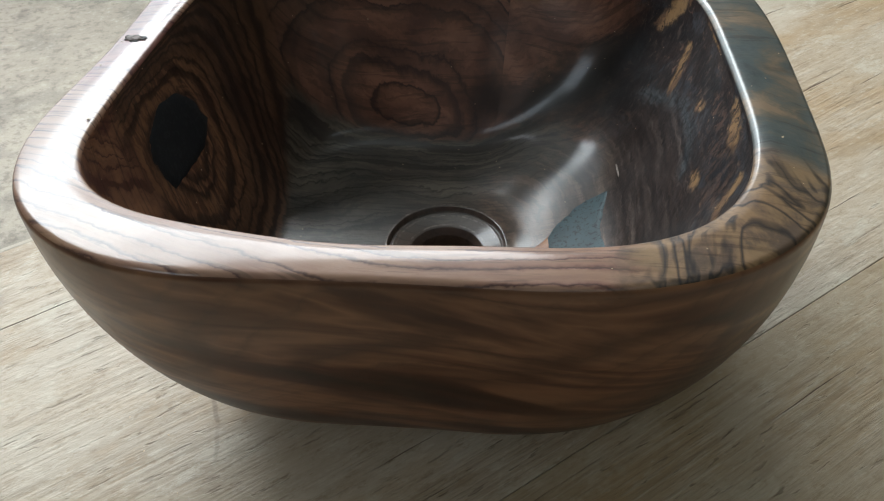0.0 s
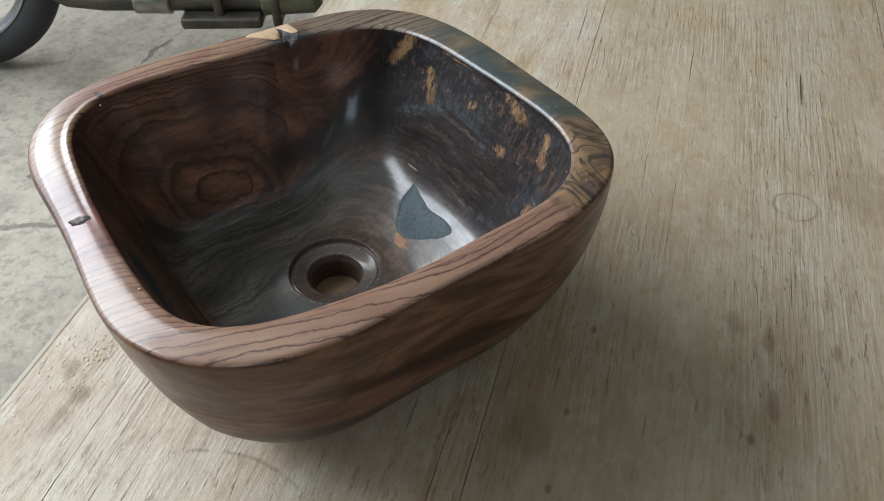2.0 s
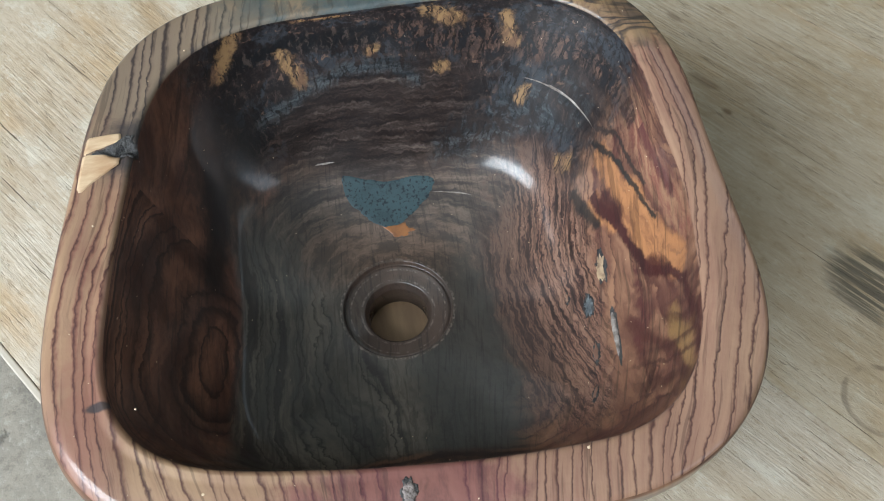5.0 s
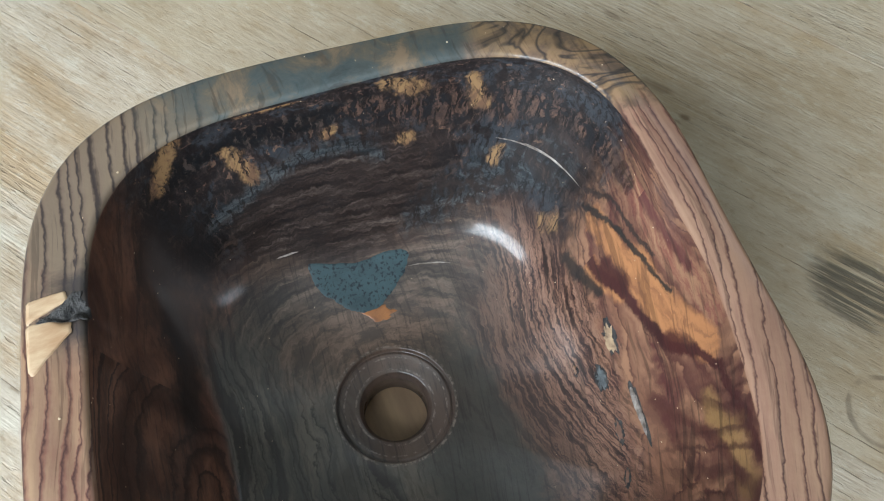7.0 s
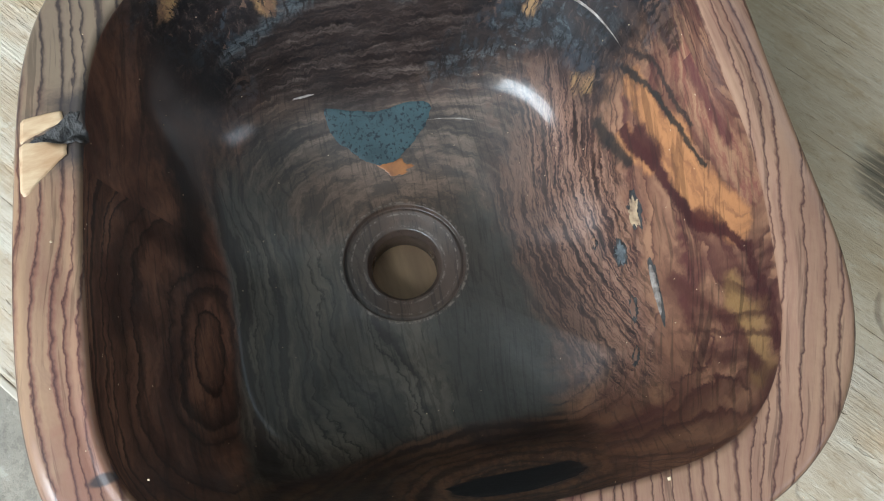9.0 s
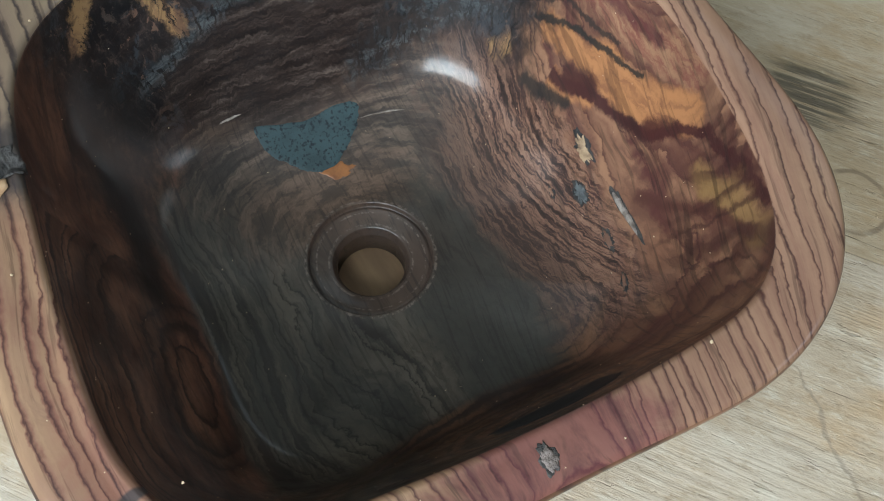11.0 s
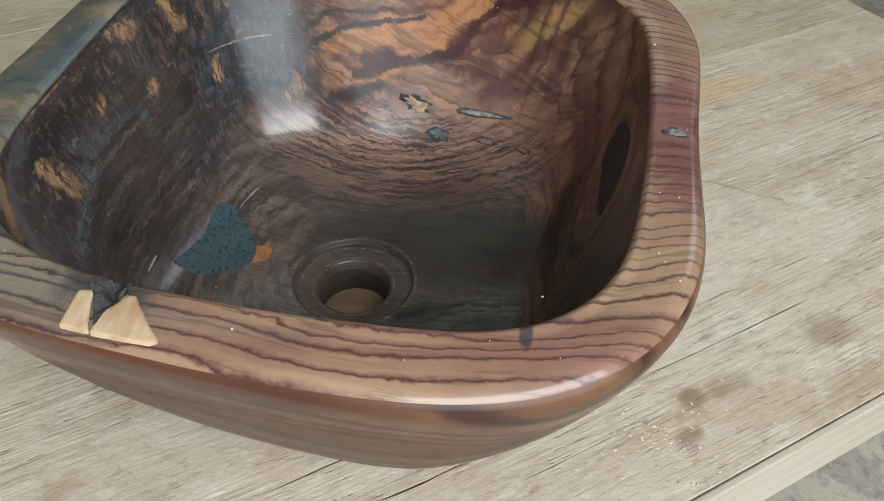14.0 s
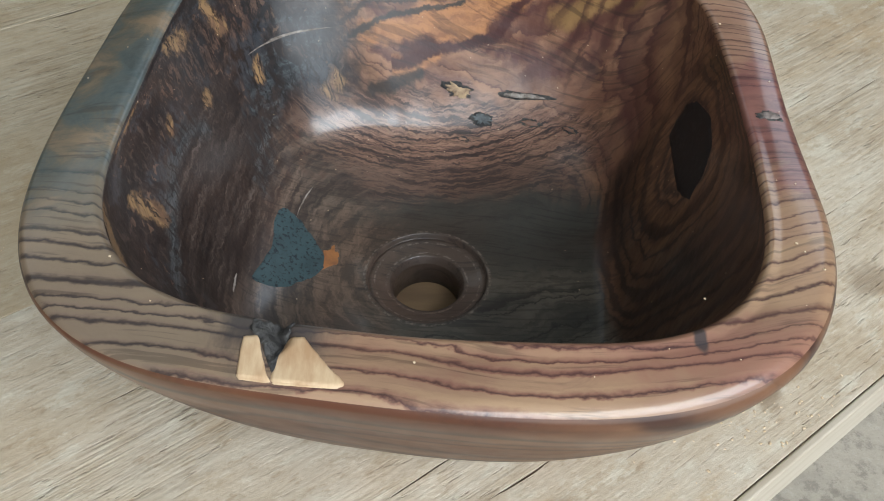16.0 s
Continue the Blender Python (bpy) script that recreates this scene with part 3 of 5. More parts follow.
    brown = g.mix(g.step(hatch, 0.54, 0.46), g.mix(g.step(flake, 0.40, 0.60), (0.120, 0.068, 0.049), (0.052, 0.034, 0.029)), (0.007, 0.006, 0.006))
    brown = g.mix(g.step(fleck, 0.52, 0.44), brown, (0.014, 0.014, 0.016))
    lay("burl", stroke(((0.80, -0.14), (0.72, -0.28), (0.62, -0.45), (0.48, -0.60)), 0.085, near, 0.3, 1.6), brown, 0.8)
    lay("burl", stroke(((0.44, -0.24), (0.42, -0.40), (0.36, -0.56)), 0.085, dish, 0.3, 1.3), g.mix(g.step(fleck, 0.44, 0.54), slate, (0.020, 0.017, 0.017)), 0.7)
    lay("burl", stroke(((0.43, -0.66), (0.30, -0.74), (0.22, -0.78)), 0.050, near, 0.4, 1.2), brown, 0.8)
    gilt = g.mix(g.step(hatch, 0.50, 0.40), g.mix(g.step(flake, 0.42, 0.60), (0.300, 0.175, 0.080), (0.165, 0.090, 0.052)), (0.016, 0.011, 0.010))
    flakes = 9.0
    for points, wide in ((((0.88, 0.47), (0.72, 0.48)), 0.045), (((0.76, 0.27), (0.67, 0.20)), 0.034), (((0.96, 0.26), (0.97, 0.05)), 0.022), (((0.90, -0.28), (0.78, -0.34)), 0.055), (((0.76, -0.05), (0.755, -0.03)), 0.026),
                         (((0.64, -0.24), (0.63, -0.26)), 0.024), (((0.70, -0.50), (0.60, -0.46)), 0.036), (((0.46, -0.44), (0.44, -0.42)), 0.022), (((0.245, -0.50), (0.26, -0.47)), 0.026)):
        flakes = g.math("MINIMUM", g.math("DIVIDE", g.path(near, points), wide), flakes)
    lay("burl", g.step(g.math("ADD", flakes, g.math("MULTIPLY", fray, 2.4)), 1.0, 0.3), gilt, 0.85)
    # shade of the corner between burl and notch walls, put into the colour
    corner_shade = g.blob((0.47, 0.46, 0.0), (0.22, 0.16, 1.0), p=dish, wobble=fray, lo=1.2, hi=0.6)
    lay("burl notch", corner_shade, (0.016, 0.015, 0.016), 0.75)
    # ring of worn wood round the drain
    bore = g.blob((0.006, 0.006, 0.028), (0.0415, 0.0415, 0.03), wobble=jitter(g, fine, 0.3), lo=1.06, hi=0.92)
    lay("flame burl notch fill", bore, g.mix(g.step(blotch, 0.4, 0.6), (0.095, 0.060, 0.045), (0.040, 0.026, 0.021)), 0.72)
    hub_at = g.vec("LENGTH", g.vec("MULTIPLY", g.vec("SUBTRACT", g.coord, (0.006, 0.006, 0.0)), (1, 1, 0)), (0, 0, 0))
    for rad, wide in ((0.0405, 0.0012), (0.0262, 0.0010), (0.0340, 0.0008)):
        worn = g.math("MULTIPLY", g.step(g.math("ABSOLUTE", g.math("SUBTRACT", hub_at, rad)), wide, wide * 0.3), g.step(g.noise(260, 4, 0.7), 0.46, 0.60))
        lay("flame burl notch fill", worn, (0.240, 0.195, 0.160), 0.55)

    hair = g.noise(430, 3, 0.6, at=along, stretch=(0.5, 1, 0.6))
    inner = g.mix(g.math("MULTIPLY", g.step(hair, 0.53, 0.63), 0.42), inner, (0.016, 0.011, 0.010))
    rough = g.math("ADD", g.math("ADD", 0.42, g.math("MULTIPLY", bed, 0.06)), jitter(g, g.noise(35, 6, 0.7), 0.36))
    facet = g.noise(11, 2, 0.4, warp=0.5)
    bump = g.math("ADD", g.math("ADD", g.math("MULTIPLY", fine, 0.14), g.math("MULTIPLY", facet, 4.0)), g.math("MULTIPLY", g.noise(45, 4, 0.6), 0.50))
    coat = g.math("ADD", 0.14, g.math("MULTIPLY", g.step(g.noise(22, 7, 0.74, warp=0.6), 0.38, 0.60), 0.60))
    coat = g.math("MULTIPLY", coat, g.math("SUBTRACT", 1.0, g.math("MULTIPLY", bed, 0.12)))
    if side == "flame":
        # rubbed dull round the bark pockets
        coat = g.math("MULTIPLY", coat, g.math("ADD", 0.30, g.math("MULTIPLY", g.step(un, -0.04, 0.12), 0.85)))
    if side == "burl":
        coat = g.math("ADD", 0.45, g.math("MULTIPLY", coat, 0.75))
    return g.finish(inner, rough, bump, 1.0, 0.0014, coat=coat, coat_rough=0.16, spec=0.38)


def filler(name, colour, fleck, rough=0.45, scale=420, coat=0.25):
    g = Net(name)
    n = g.noise(scale, 3, 0.6)
    c = g.mix(g.step(n, 0.52, 0.64), colour, fleck)
    c = g.mix(g.math("MULTIPLY", g.step(g.noise(60, 3), 0.4, 0.7), 0.35), c, fleck)
    return g.finish(c, rough, n, 0.3, 0.0004, coat=coat, coat_rough=0.2, spec=0.28)


def plain(name, a, b, scale=40, rough=0.5, metal=0.0, strength=0.2, depth=0.001, stretch=(1, 1, 1)):
    g = Net(name)
    n = g.noise(scale, 5, 0.6, stretch=stretch)
    m = g.noise(scale * 0.13, 3, 0.5, stretch=stretch)
    c = g.mix(g.step(g.math("ADD", g.math("MULTIPLY", n, 0.6), g.math("MULTIPLY", m, 0.4)), 0.35, 0.65), a, b)
    return g.finish(c, g.math("ADD", rough, jitter(g, n, 0.15)), n, strength, depth, metal)


def bench_wood():
    """Bare weathered planks; x runs along the grain."""
    g = Net("bench_wood")
    rnd = g.node("ObjectInfo").outputs["Random"]
    p = g.vec("ADD", g.coord, g.node("CombineXYZ", g.math("MULTIPLY", rnd, 7.0), 0.0, 0.0).outputs[0])
    sway = g.vec("MULTIPLY", g.vec("SUBTRACT", g.noise(3.0, 2, 0.5, at=p, stretch=(0.5, 1, 1), colour=True), (0.5, 0.5, 0.5)), (0.0, 0.016, 0.0))
    p2 = g.vec("ADD", p, sway)
    px, py, _ = g.node("SeparateXYZ", p2).outputs
    figure = g.noise(16, 5, 0.6, at=p2, stretch=(0.30, 1, 1), warp=0.2)
    tone = g.noise(5.0, 4, 0.55, at=p, stretch=(0.6, 1, 1))
    col = g.ramp(figure, (0.34, (0.400, 0.305, 0.205)), (0.46, (0.470, 0.380, 0.280)), (0.56, (0.525, 0.440, 0.340)), (0.68, (0.480, 0.380, 0.270)))
    col = g.mix(g.math("MULTIPLY", g.step(tone, 0.48, 0.66), 0.45), col, (0.500, 0.450, 0.375))
    col = g.mix(g.math("MULTIPLY", g.step(tone, 0.48, 0.34), 0.45), col, (0.420, 0.305, 0.190))
    cloud = g.noise(36, 6, 0.74, at=p, stretch=(0.55, 1, 1))
    col = g.mix(g.math("MULTIPLY", g.step(cloud, 0.47, 0.36), 0.58), col, (0.610, 0.560, 0.460))
    col = g.mix(g.math("MULTIPLY", g.step(cloud, 0.53, 0.64), 0.45), col, (0.345, 0.250, 0.150))
    rust = g.noise(11, 6, 0.68, at=p, stretch=(0.45, 1, 1))
    col = g.mix(g.math("MULTIPLY", g.step(rust, 0.52, 0.66), 0.55), col, (0.430, 0.285, 0.150))
    grain = g.noise(135, 6, 0.78, at=p, stretch=(0.45, 1, 1))
    col = g.mix(g.math("MULTIPLY", g.step(grain, 0.53, 0.66), 0.50), col, (0.270, 0.185, 0.105))
    col = g.mix(g.math("MULTIPLY", g.step(grain, 0.46, 0.34), 0.45), col, (0.660, 0.605, 0.500))
    inner = g.math("MULTIPLY", g.step(g.node("SeparateXYZ", g.coord).outputs[1], 0.1785, 0.1775), 0.34)
    col = g.mix(inner, col, (0.350, 0.262, 0.145))
    # dense fibres, ridged where the planks are worn, sanded smooth elsewhere
    worn = g.step(g.noise(7, 4, 0.6, at=p, stretch=(0.6, 1.2, 1)), 0.40, 0.62)
    fibre = g.noise(330, 4, 0.70, at=p2, stretch=(0.042, 1, 1))
    ridge = g.noise(150, 4, 0.66, at=p2, stretch=(0.045, 1, 1))
    keep = g.math("ADD", 0.22, g.math("MULTIPLY", worn, 0.78))
    col = g.mix(g.math("MULTIPLY", keep, g.math("MULTIPLY", g.step(fibre, 0.52, 0.62), 0.27)), col, (0.215, 0.155, 0.100))
    col = g.mix(g.math("MULTIPLY", keep, g.math("MULTIPLY", g.step(fibre, 0.47, 0.38), 0.25)), col, (0.660, 0.600, 0.500))
    col = g.mix(g.math("MULTIPLY", keep, g.math("MULTIPLY", g.step(ridge, 0.57, 0.64), 0.28)), col, (0.200, 0.145, 0.095))
    # short open pores
    pore = g.noise(230, 3, 0.6, at=p2, stretch=(0.16, 1, 1))
    tick = g.math("MULTIPLY", g.step(pore, 0.62, 0.665), g.math("ADD", 0.15, g.math("MULTIPLY", worn, 0.85)))
    col = g.mix(g.math("MULTIPLY", tick, 0.42), col, (0.120, 0.085, 0.055))
    # long cracks two fingers apart, broken along their way, and finer ones between
    across = g.math("ADD", py, jitter(g, g.noise(22, 4, 0.6, at=p, stretch=(0.30, 1, 1)), 0.006))
    check = None
    for pitch, half, offset, close in ((27.0, 0.012, 0.0, 0.50), (66.0, 0.016, 3.7, 0.60)):
        f = g.math("MULTIPLY", across, pitch)
        years = g.noise(1.0, 2, 0.5, at=g.node("CombineXYZ", offset, g.math("MULTIPLY", f, 0.7), 0.0).outputs[0])
        lane = g.math("ADD", f, jitter(g, years, 1.4))
        slit = g.math("ABSOLUTE", g.math("SUBTRACT", g.math("FRACT", lane), 0.5))
        gap = g.noise(1.0, 4, 0.6, at=g.node("CombineXYZ", g.math("MULTIPLY", px, 8.0), g.math("MULTIPLY", g.math("FLOOR", lane), 5.3), offset).outputs[0])
        one = g.math("MULTIPLY", g.step(slit, g.math("MULTIPLY", g.step(gap, close, 0.75), half * 2.4), 0.0), g.step(gap, close, close + 0.06))
        check = one if check is None else g.math("MAXIMUM", check, one)
    col = g.mix(g.math("MULTIPLY", check, 0.62), col, (0.120, 0.085, 0.055))
    # brown stains, rust-coloured patches and a pale scuff
    smear = jitter(g, g.noise(50, 5, 0.7, at=p, stretch=(0.5, 1, 1)), 1.6)
    for cu, cv, lu, lv, k in ((0.077, 0.492, 0.011, 0.008, 0.75), (0.098, 0.514, 0.012, 0.007, 0.7), (-0.045, 0.493, 0.026, 0.016, 0.55), (0.048, 0.496, 0.018, 0.010, 0.4), (0.434, 0.397, 0.012, 0.008, 0.6),
                              (0.255, 0.493, 0.014, 0.009, 0.5), (0.280, -0.035, 0.016, 0.007, 0.6), (0.211, -0.038, 0.018, 0.006, 0.6), (0.294, -0.006, 0.014, 0.009, 0.4), (0.254, 0.109, 0.005, 0.003, 0.8),
                              (0.177, -0.021, 0.006, 0.004, 0.85), (0.165, 0.117, 0.005, 0.003, 0.7), (0.095, 0.119, 0.005, 0.003, 0.7), (0.282, -0.089, 0.010, 0.004, 0.6), (0.136, 0.143, 0.030, 0.018, 0.45), (0.510, -0.120, 0.060, 0.030, 0.35)):
        col = g.mix(g.math("MULTIPLY", g.blob((cu, cv, 0), (lu, lv, 0.1), wobble=smear, p=g.coord, lo=1.2, hi=0.4), k), col, (0.190, 0.125, 0.070))
    for cu, cv, lu, lv, k, tint in ((-0.185, 0.226, 0.070, 0.022, 0.55, (0.520, 0.330, 0.165)), (-0.115, 0.262, 0.030, 0.009, 0.6, (0.640, 0.620, 0.560)), (-0.10, 0.225, 0.04, 0.020, 0.4, (0.500, 0.330, 0.180)), (-0.085, 0.370, 0.012, 0.030, 0.45, (0.400, 0.330, 0.270))):
        col = g.mix(g.math("MULTIPLY", g.blob((cu, cv, 0), (lu, lv, 0.1), wobble=smear, p=g.coord, lo=1.2, hi=0.3), k), col, tint)
    # a meandering crack across the grain
    bent = g.vec("ADD", g.coord, g.vec("MULTIPLY", g.vec("SUBTRACT", g.noise(38, 4, 0.65, colour=True), (0.5, 0.5, 0.5)), (0.016, 0.016, 0.0)))
    vein = g.path(bent, ((-0.027, 0.272), (-0.045, 0.279), (-0.058, 0.297), (-0.070, 0.313), (-0.103, 0.353), (-0.125, 0.377)))
    col = g.mix(g.math("MULTIPLY", g.step(vein, 0.0019, 0.0004), 0.55), col, (0.230, 0.185, 0.140))
    # a black knot and the rings that cups and tins have left
    fr = jitter(g, g.noise(55, 4, 0.7, stretch=(0.3, 1.3, 1)), 1.2)
    knot = g.blob((-0.006, 0.052, 0.0), (0.042, 0.032, 0.1), wobble=fr, lo=1.15, hi=0.6)
    knot = g.math("MULTIPLY", knot, g.step(ridge, 0.40, 0.52))
    col = g.mix(g.math("MULTIPLY", knot, 0.80), col, (0.060, 0.052, 0.038))
    for cu, cv, rad, wide, dark, lo, hi in ((0.468, -0.060, 0.021, 0.0024, 0.42, 0.30, 0.50), (-0.055, 0.135, 0.026, 0.0030, 0.6, 0.34, 0.55), (-0.041, 0.346, 0.102, 0.0020, 0.40, 0.36, 0.52)):
        q = g.vec("LENGTH", g.vec("MULTIPLY", g.vec("SUBTRACT", g.coord, (cu, cv, 0)), (1, 1, 0)), (0, 0, 0))
        q = g.math("ADD", q, jitter(g, g.noise(60, 3), 0.004))
        hoop = g.math("MULTIPLY", g.step(g.math("ABSOLUTE", g.math("SUBTRACT", q, rad)), wide, wide * 0.3), g.step(g.noise(35, 2), lo, hi))
        if rad > 0.1:
            hoop = g.math("MULTIPLY", hoop, g.blob((0.058, 0.345, 0), (0.05, 0.07, 0.1), p=g.coord, lo=1.0, hi=0.6))
        col = g.mix(g.math("MULTIPLY", hoop, dark), col, (0.120, 0.085, 0.055))
    height = g.math("SUBTRACT", g.math("ADD", g.math("MULTIPLY", tick, -0.5), g.math("ADD", g.math("ADD", g.math("MULTIPLY", cloud, 0.35), g.math("MULTIPLY", grain, -0.35)), g.math("MULTIPLY", g.math("MULTIPLY", keep, g.math("ADD", fibre, ridge)), -0.60))), g.math("MULTIPLY", check, 1.0))
    return g.finish(col, g.math("ADD", 0.52, jitter(g, ridge, 0.2)), height, 0.9, 0.0021, spec=0.4)


def concrete():
    g = Net("concrete")
    big = g.noise(1.6, 4, 0.55)
    mid = g.noise(9, 5, 0.6)
    fine = g.noise(120, 4, 0.6)
    col = g.mix(g.step(big, 0.35, 0.65), (0.330, 0.290, 0.235), (0.440, 0.390, 0.322))
    col = g.mix(g.math("MULTIPLY", g.step(mid, 0.48, 0.62), 0.5), col, (0.210, 0.190, 0.160))
    col = g.mix(g.math("MULTIPLY", g.step(fine, 0.5, 0.75), 0.3), col, (0.20, 0.19, 0.165))
    grit = g.noise(48, 6, 0.75)
    col = g.mix(g.math("MULTIPLY", g.step(grit, 0.50, 0.62), 0.45), col, (0.145, 0.130, 0.108))
    col = g.mix(g.math("MULTIPLY", g.step(grit, 0.45, 0.34), 0.45), col, (0.500, 0.460, 0.395))
    turn = g.node("Mapping", g.coord, None, (0, 0, radians(-48)))
    comb = g.noise(60, 4, 0.6, at=turn.outputs[0], stretch=(0.12, 1, 1), warp=0.4)
    rake = g.math("MULTIPLY", g.step(comb, 0.45, 0.62), g.blob((0.09, 1.12, FLOOR), (0.15, 0.13, 1.0), wobble=jitter(g, mid, 1.2), lo=1.1, hi=0.6))
    col = g.mix(g.math("MULTIPLY", rake, 0.45), col, (0.19, 0.165, 0.13))
    wav = g.vec("ADD", g.coord, g.vec("MULTIPLY", g.vec("SUBTRACT", g.noise(14, 5, 0.65, colour=True), (0.5, 0.5, 0.5)), (0.045, 0.045, 0.0)))
    split = g.path(wav, ((0.62, 1.86), (0.45, 1.75), (0.330, 1.686), (0.238, 1.625), (0.192, 1.600), (0.117, 1.546), (0.056, 1.489), (-0.05, 1.42)))
    split = g.math("MINIMUM", split, g.math("ADD", 0.003, g.path(wav, ((0.225, 1.600), (0.193, 1.539), (0.183, 1.464), (0.158, 1.437), (0.161, 1.367), (0.163, 1.281)))))
    split = g.math("MINIMUM", split, g.path(wav, ((-0.30, 1.42), (-0.16, 1.32), (-0.04, 1.231), (-0.008, 1.137), (0.055, 1.060), (0.117, 1.007), (0.20, 0.90))))
    crack = g.math("MULTIPLY", g.step(g.math("SUBTRACT", split, g.math("MULTIPLY", g.noise(20, 3), 0.010)), 0.003, -0.003), g.step(g.noise(9, 3), 0.32, 0.5))
    col = g.mix(g.math("MULTIPLY", crack, 0.72), col, (0.120, 0.105, 0.085))
    h = g.math("SUBTRACT", g.math("ADD", g.math("MULTIPLY", mid, 0.7), g.math("ADD", g.math("MULTIPLY", g.math("ADD", fine, g.math("MULTIPLY", grit, 3.0)), 0.15), g.math("MULTIPLY", rake, -0.6))), crack)
    return g.finish(col, 0.85, h, 0.6, 0.008)


RIM, HULL = rim_wood(), hull_wood()
INSIDE = [inside_wood(side) for side in ("notch", "fill", "flame", "burl")]
BENCH = bench_wood()
CONCRETE = concrete()
TEAL = filler("slate_filler", (0.046, 0.078, 0.086), (0.018, 0.024, 0.030), 0.58, 420, 0.1)
BLACK = filler("black_filler", (0.013, 0.016, 0.019), (0.020, 0.023, 0.027), 0.5, 300, 0.0)
SAP = plain("pale_sapwood", (0.60, 0.44, 0.28), (0.40, 0.24, 0.13), 130, 0.45, stretch=(1, 0.3, 1))
FLESH = plain("bare_wood", (0.27, 0.150, 0.095), (0.15, 0.075, 0.050), 120, 0.5)
# bench brown with the shade below the drain put into its colour
SHADED_BENCH = plain("shaded_bench_wood", (0.26, 0.165, 0.090), (0.15, 0.090, 0.050), 60, 0.6, stretch=(0.2, 1, 1))
RUST = plain("orange_wood", (0.36, 0.145, 0.05), (0.20, 0.085, 0.04), 150, 0.35)
CHAR = plain("charred_pith", (0.014, 0.013, 0.014), (0.065, 0.060, 0.056), 260, 0.75, strength=0.8, depth=0.003)
SLATE = plain("slate_core", (0.11, 0.125, 0.13), (0.035, 0.038, 0.040), 260, 0.6, strength=0.8, depth=0.002)
CREAM = plain("creamy_core", (0.46, 0.32, 0.19), (0.13, 0.075, 0.050), 210, 0.6, strength=0.9, depth=0.003)
BURR = plain("knot_bark", (0.230, 0.185, 0.165), (0.070, 0.055, 0.050), 240, 0.7, strength=0.9, depth=0.003)
ASH = plain("grey_bark", (0.42, 0.37, 0.33), (0.12, 0.095, 0.08), 240, 0.85, strength=0.9, depth=0.003)
CHIP = plain("sawdust", (0.66, 0.52, 0.36), (0.50, 0.36, 0.22), 300, 0.8)
STRIP = plain("pale_edge", (0.48, 0.42, 0.34), (0.34, 0.27, 0.19), 60, 0.6, stretch=(0.1, 1, 1))
PLASTER = plain("olive_plaster", (0.135, 0.110, 0.056), (0.100, 0.082, 0.042), 14, 0.85, depth=0.004)
BOARDING = plain("ceiling_board", (0.52, 0.54, 0.52), (0.44, 0.46, 0.45), 10, 0.8)
RUBBER = plain("rubber", (0.018, 0.020, 0.022), (0.030, 0.032, 0.034), 60, 0.65)
ALLOY = plain("alloy", (0.55, 0.56, 0.57), (0.42, 0.43, 0.44), 50, 0.32, metal=1.0)
GREASE = plain("greasy_metal", (0.10, 0.085, 0.065), (0.045, 0.038, 0.030), 30, 0.5, metal=0.4)
OLIVE = plain("olive_paint", (0.10, 0.095, 0.055), (0.065, 0.060, 0.035), 20, 0.4)
STEEL = plain("dull_steel", (0.36, 0.35, 0.33), (0.22, 0.20, 0.18), 40, 0.4, metal=0.9)


# ---- mesh helpers ----
def mesh(name, bm, material, smooth=False):
    me = bpy.data.meshes.new(name)
    bmesh.ops.recalc_face_normals(bm, faces=bm.faces)
    bm.to_mesh(me)
    bm.free()
    me.materials.append(material)
    if smooth:
        me.polygons.foreach_set("use_smooth", [True] * len(me.polygons))
    return me


def part(name, bm, material, parent, label="", smooth=False, at=None):
    o = new(name, mesh(name, bm, material, smooth))
    o.parent = parent
    if at is not None:
        o.matrix_basis = at
    return tagged(o, label)


def thing(name, label, category, at=None, group="", kind=""):
    o = new(name)
    o.empty_display_size = 0.05
    if at is not None:
        o.matrix_basis = at
    return tagged(o, label, category, group, kind)


def box(lo, hi, bevel=0.0, segments=2):
    bm = bmesh.new()
    c = [(a + b) / 2 for a, b in zip(lo, hi)]
    bmesh.ops.create_cube(bm, size=1.0, matrix=Matrix.LocRotScale(c, None, [b - a for a, b in zip(lo, hi)]))
    if bevel:
        bmesh.ops.bevel(bm, geom=bm.edges[:], offset=bevel, segments=segments, affect="EDGES", profile=0.5)
    return bm


def tube(points, radius, sides=12, taper=1.0):
    """A round bar along points."""
    bm = bmesh.new()
    rings = []
    pts = [Vector(p) for p in points]
    for i, p in enumerate(pts):
        way = (pts[min(i + 1, len(pts) - 1)] - pts[max(i - 1, 0)]).normalized()
        a = way.orthogonal().normalized() if i == 0 else (rings_axis - way * rings_axis.dot(way)).normalized()
        rings_axis = a
        b = way.cross(a)
        r = radius * (1 + (taper - 1) * i / (len(pts) - 1))
        rings.append([bm.verts.new(p + (a * math.cos(q) + b * math.sin(q)) * r) for q in (2 * math.pi * k / sides for k in range(sides))])
    for s, t in zip(rings, rings[1:]):
        for k in range(sides):
            bm.faces.new((s[k], s[(k + 1) % sides], t[(k + 1) % sides], t[k]))
    bm.faces.new(rings[0][::-1])
    bm.faces.new(rings[-1])
    return bm


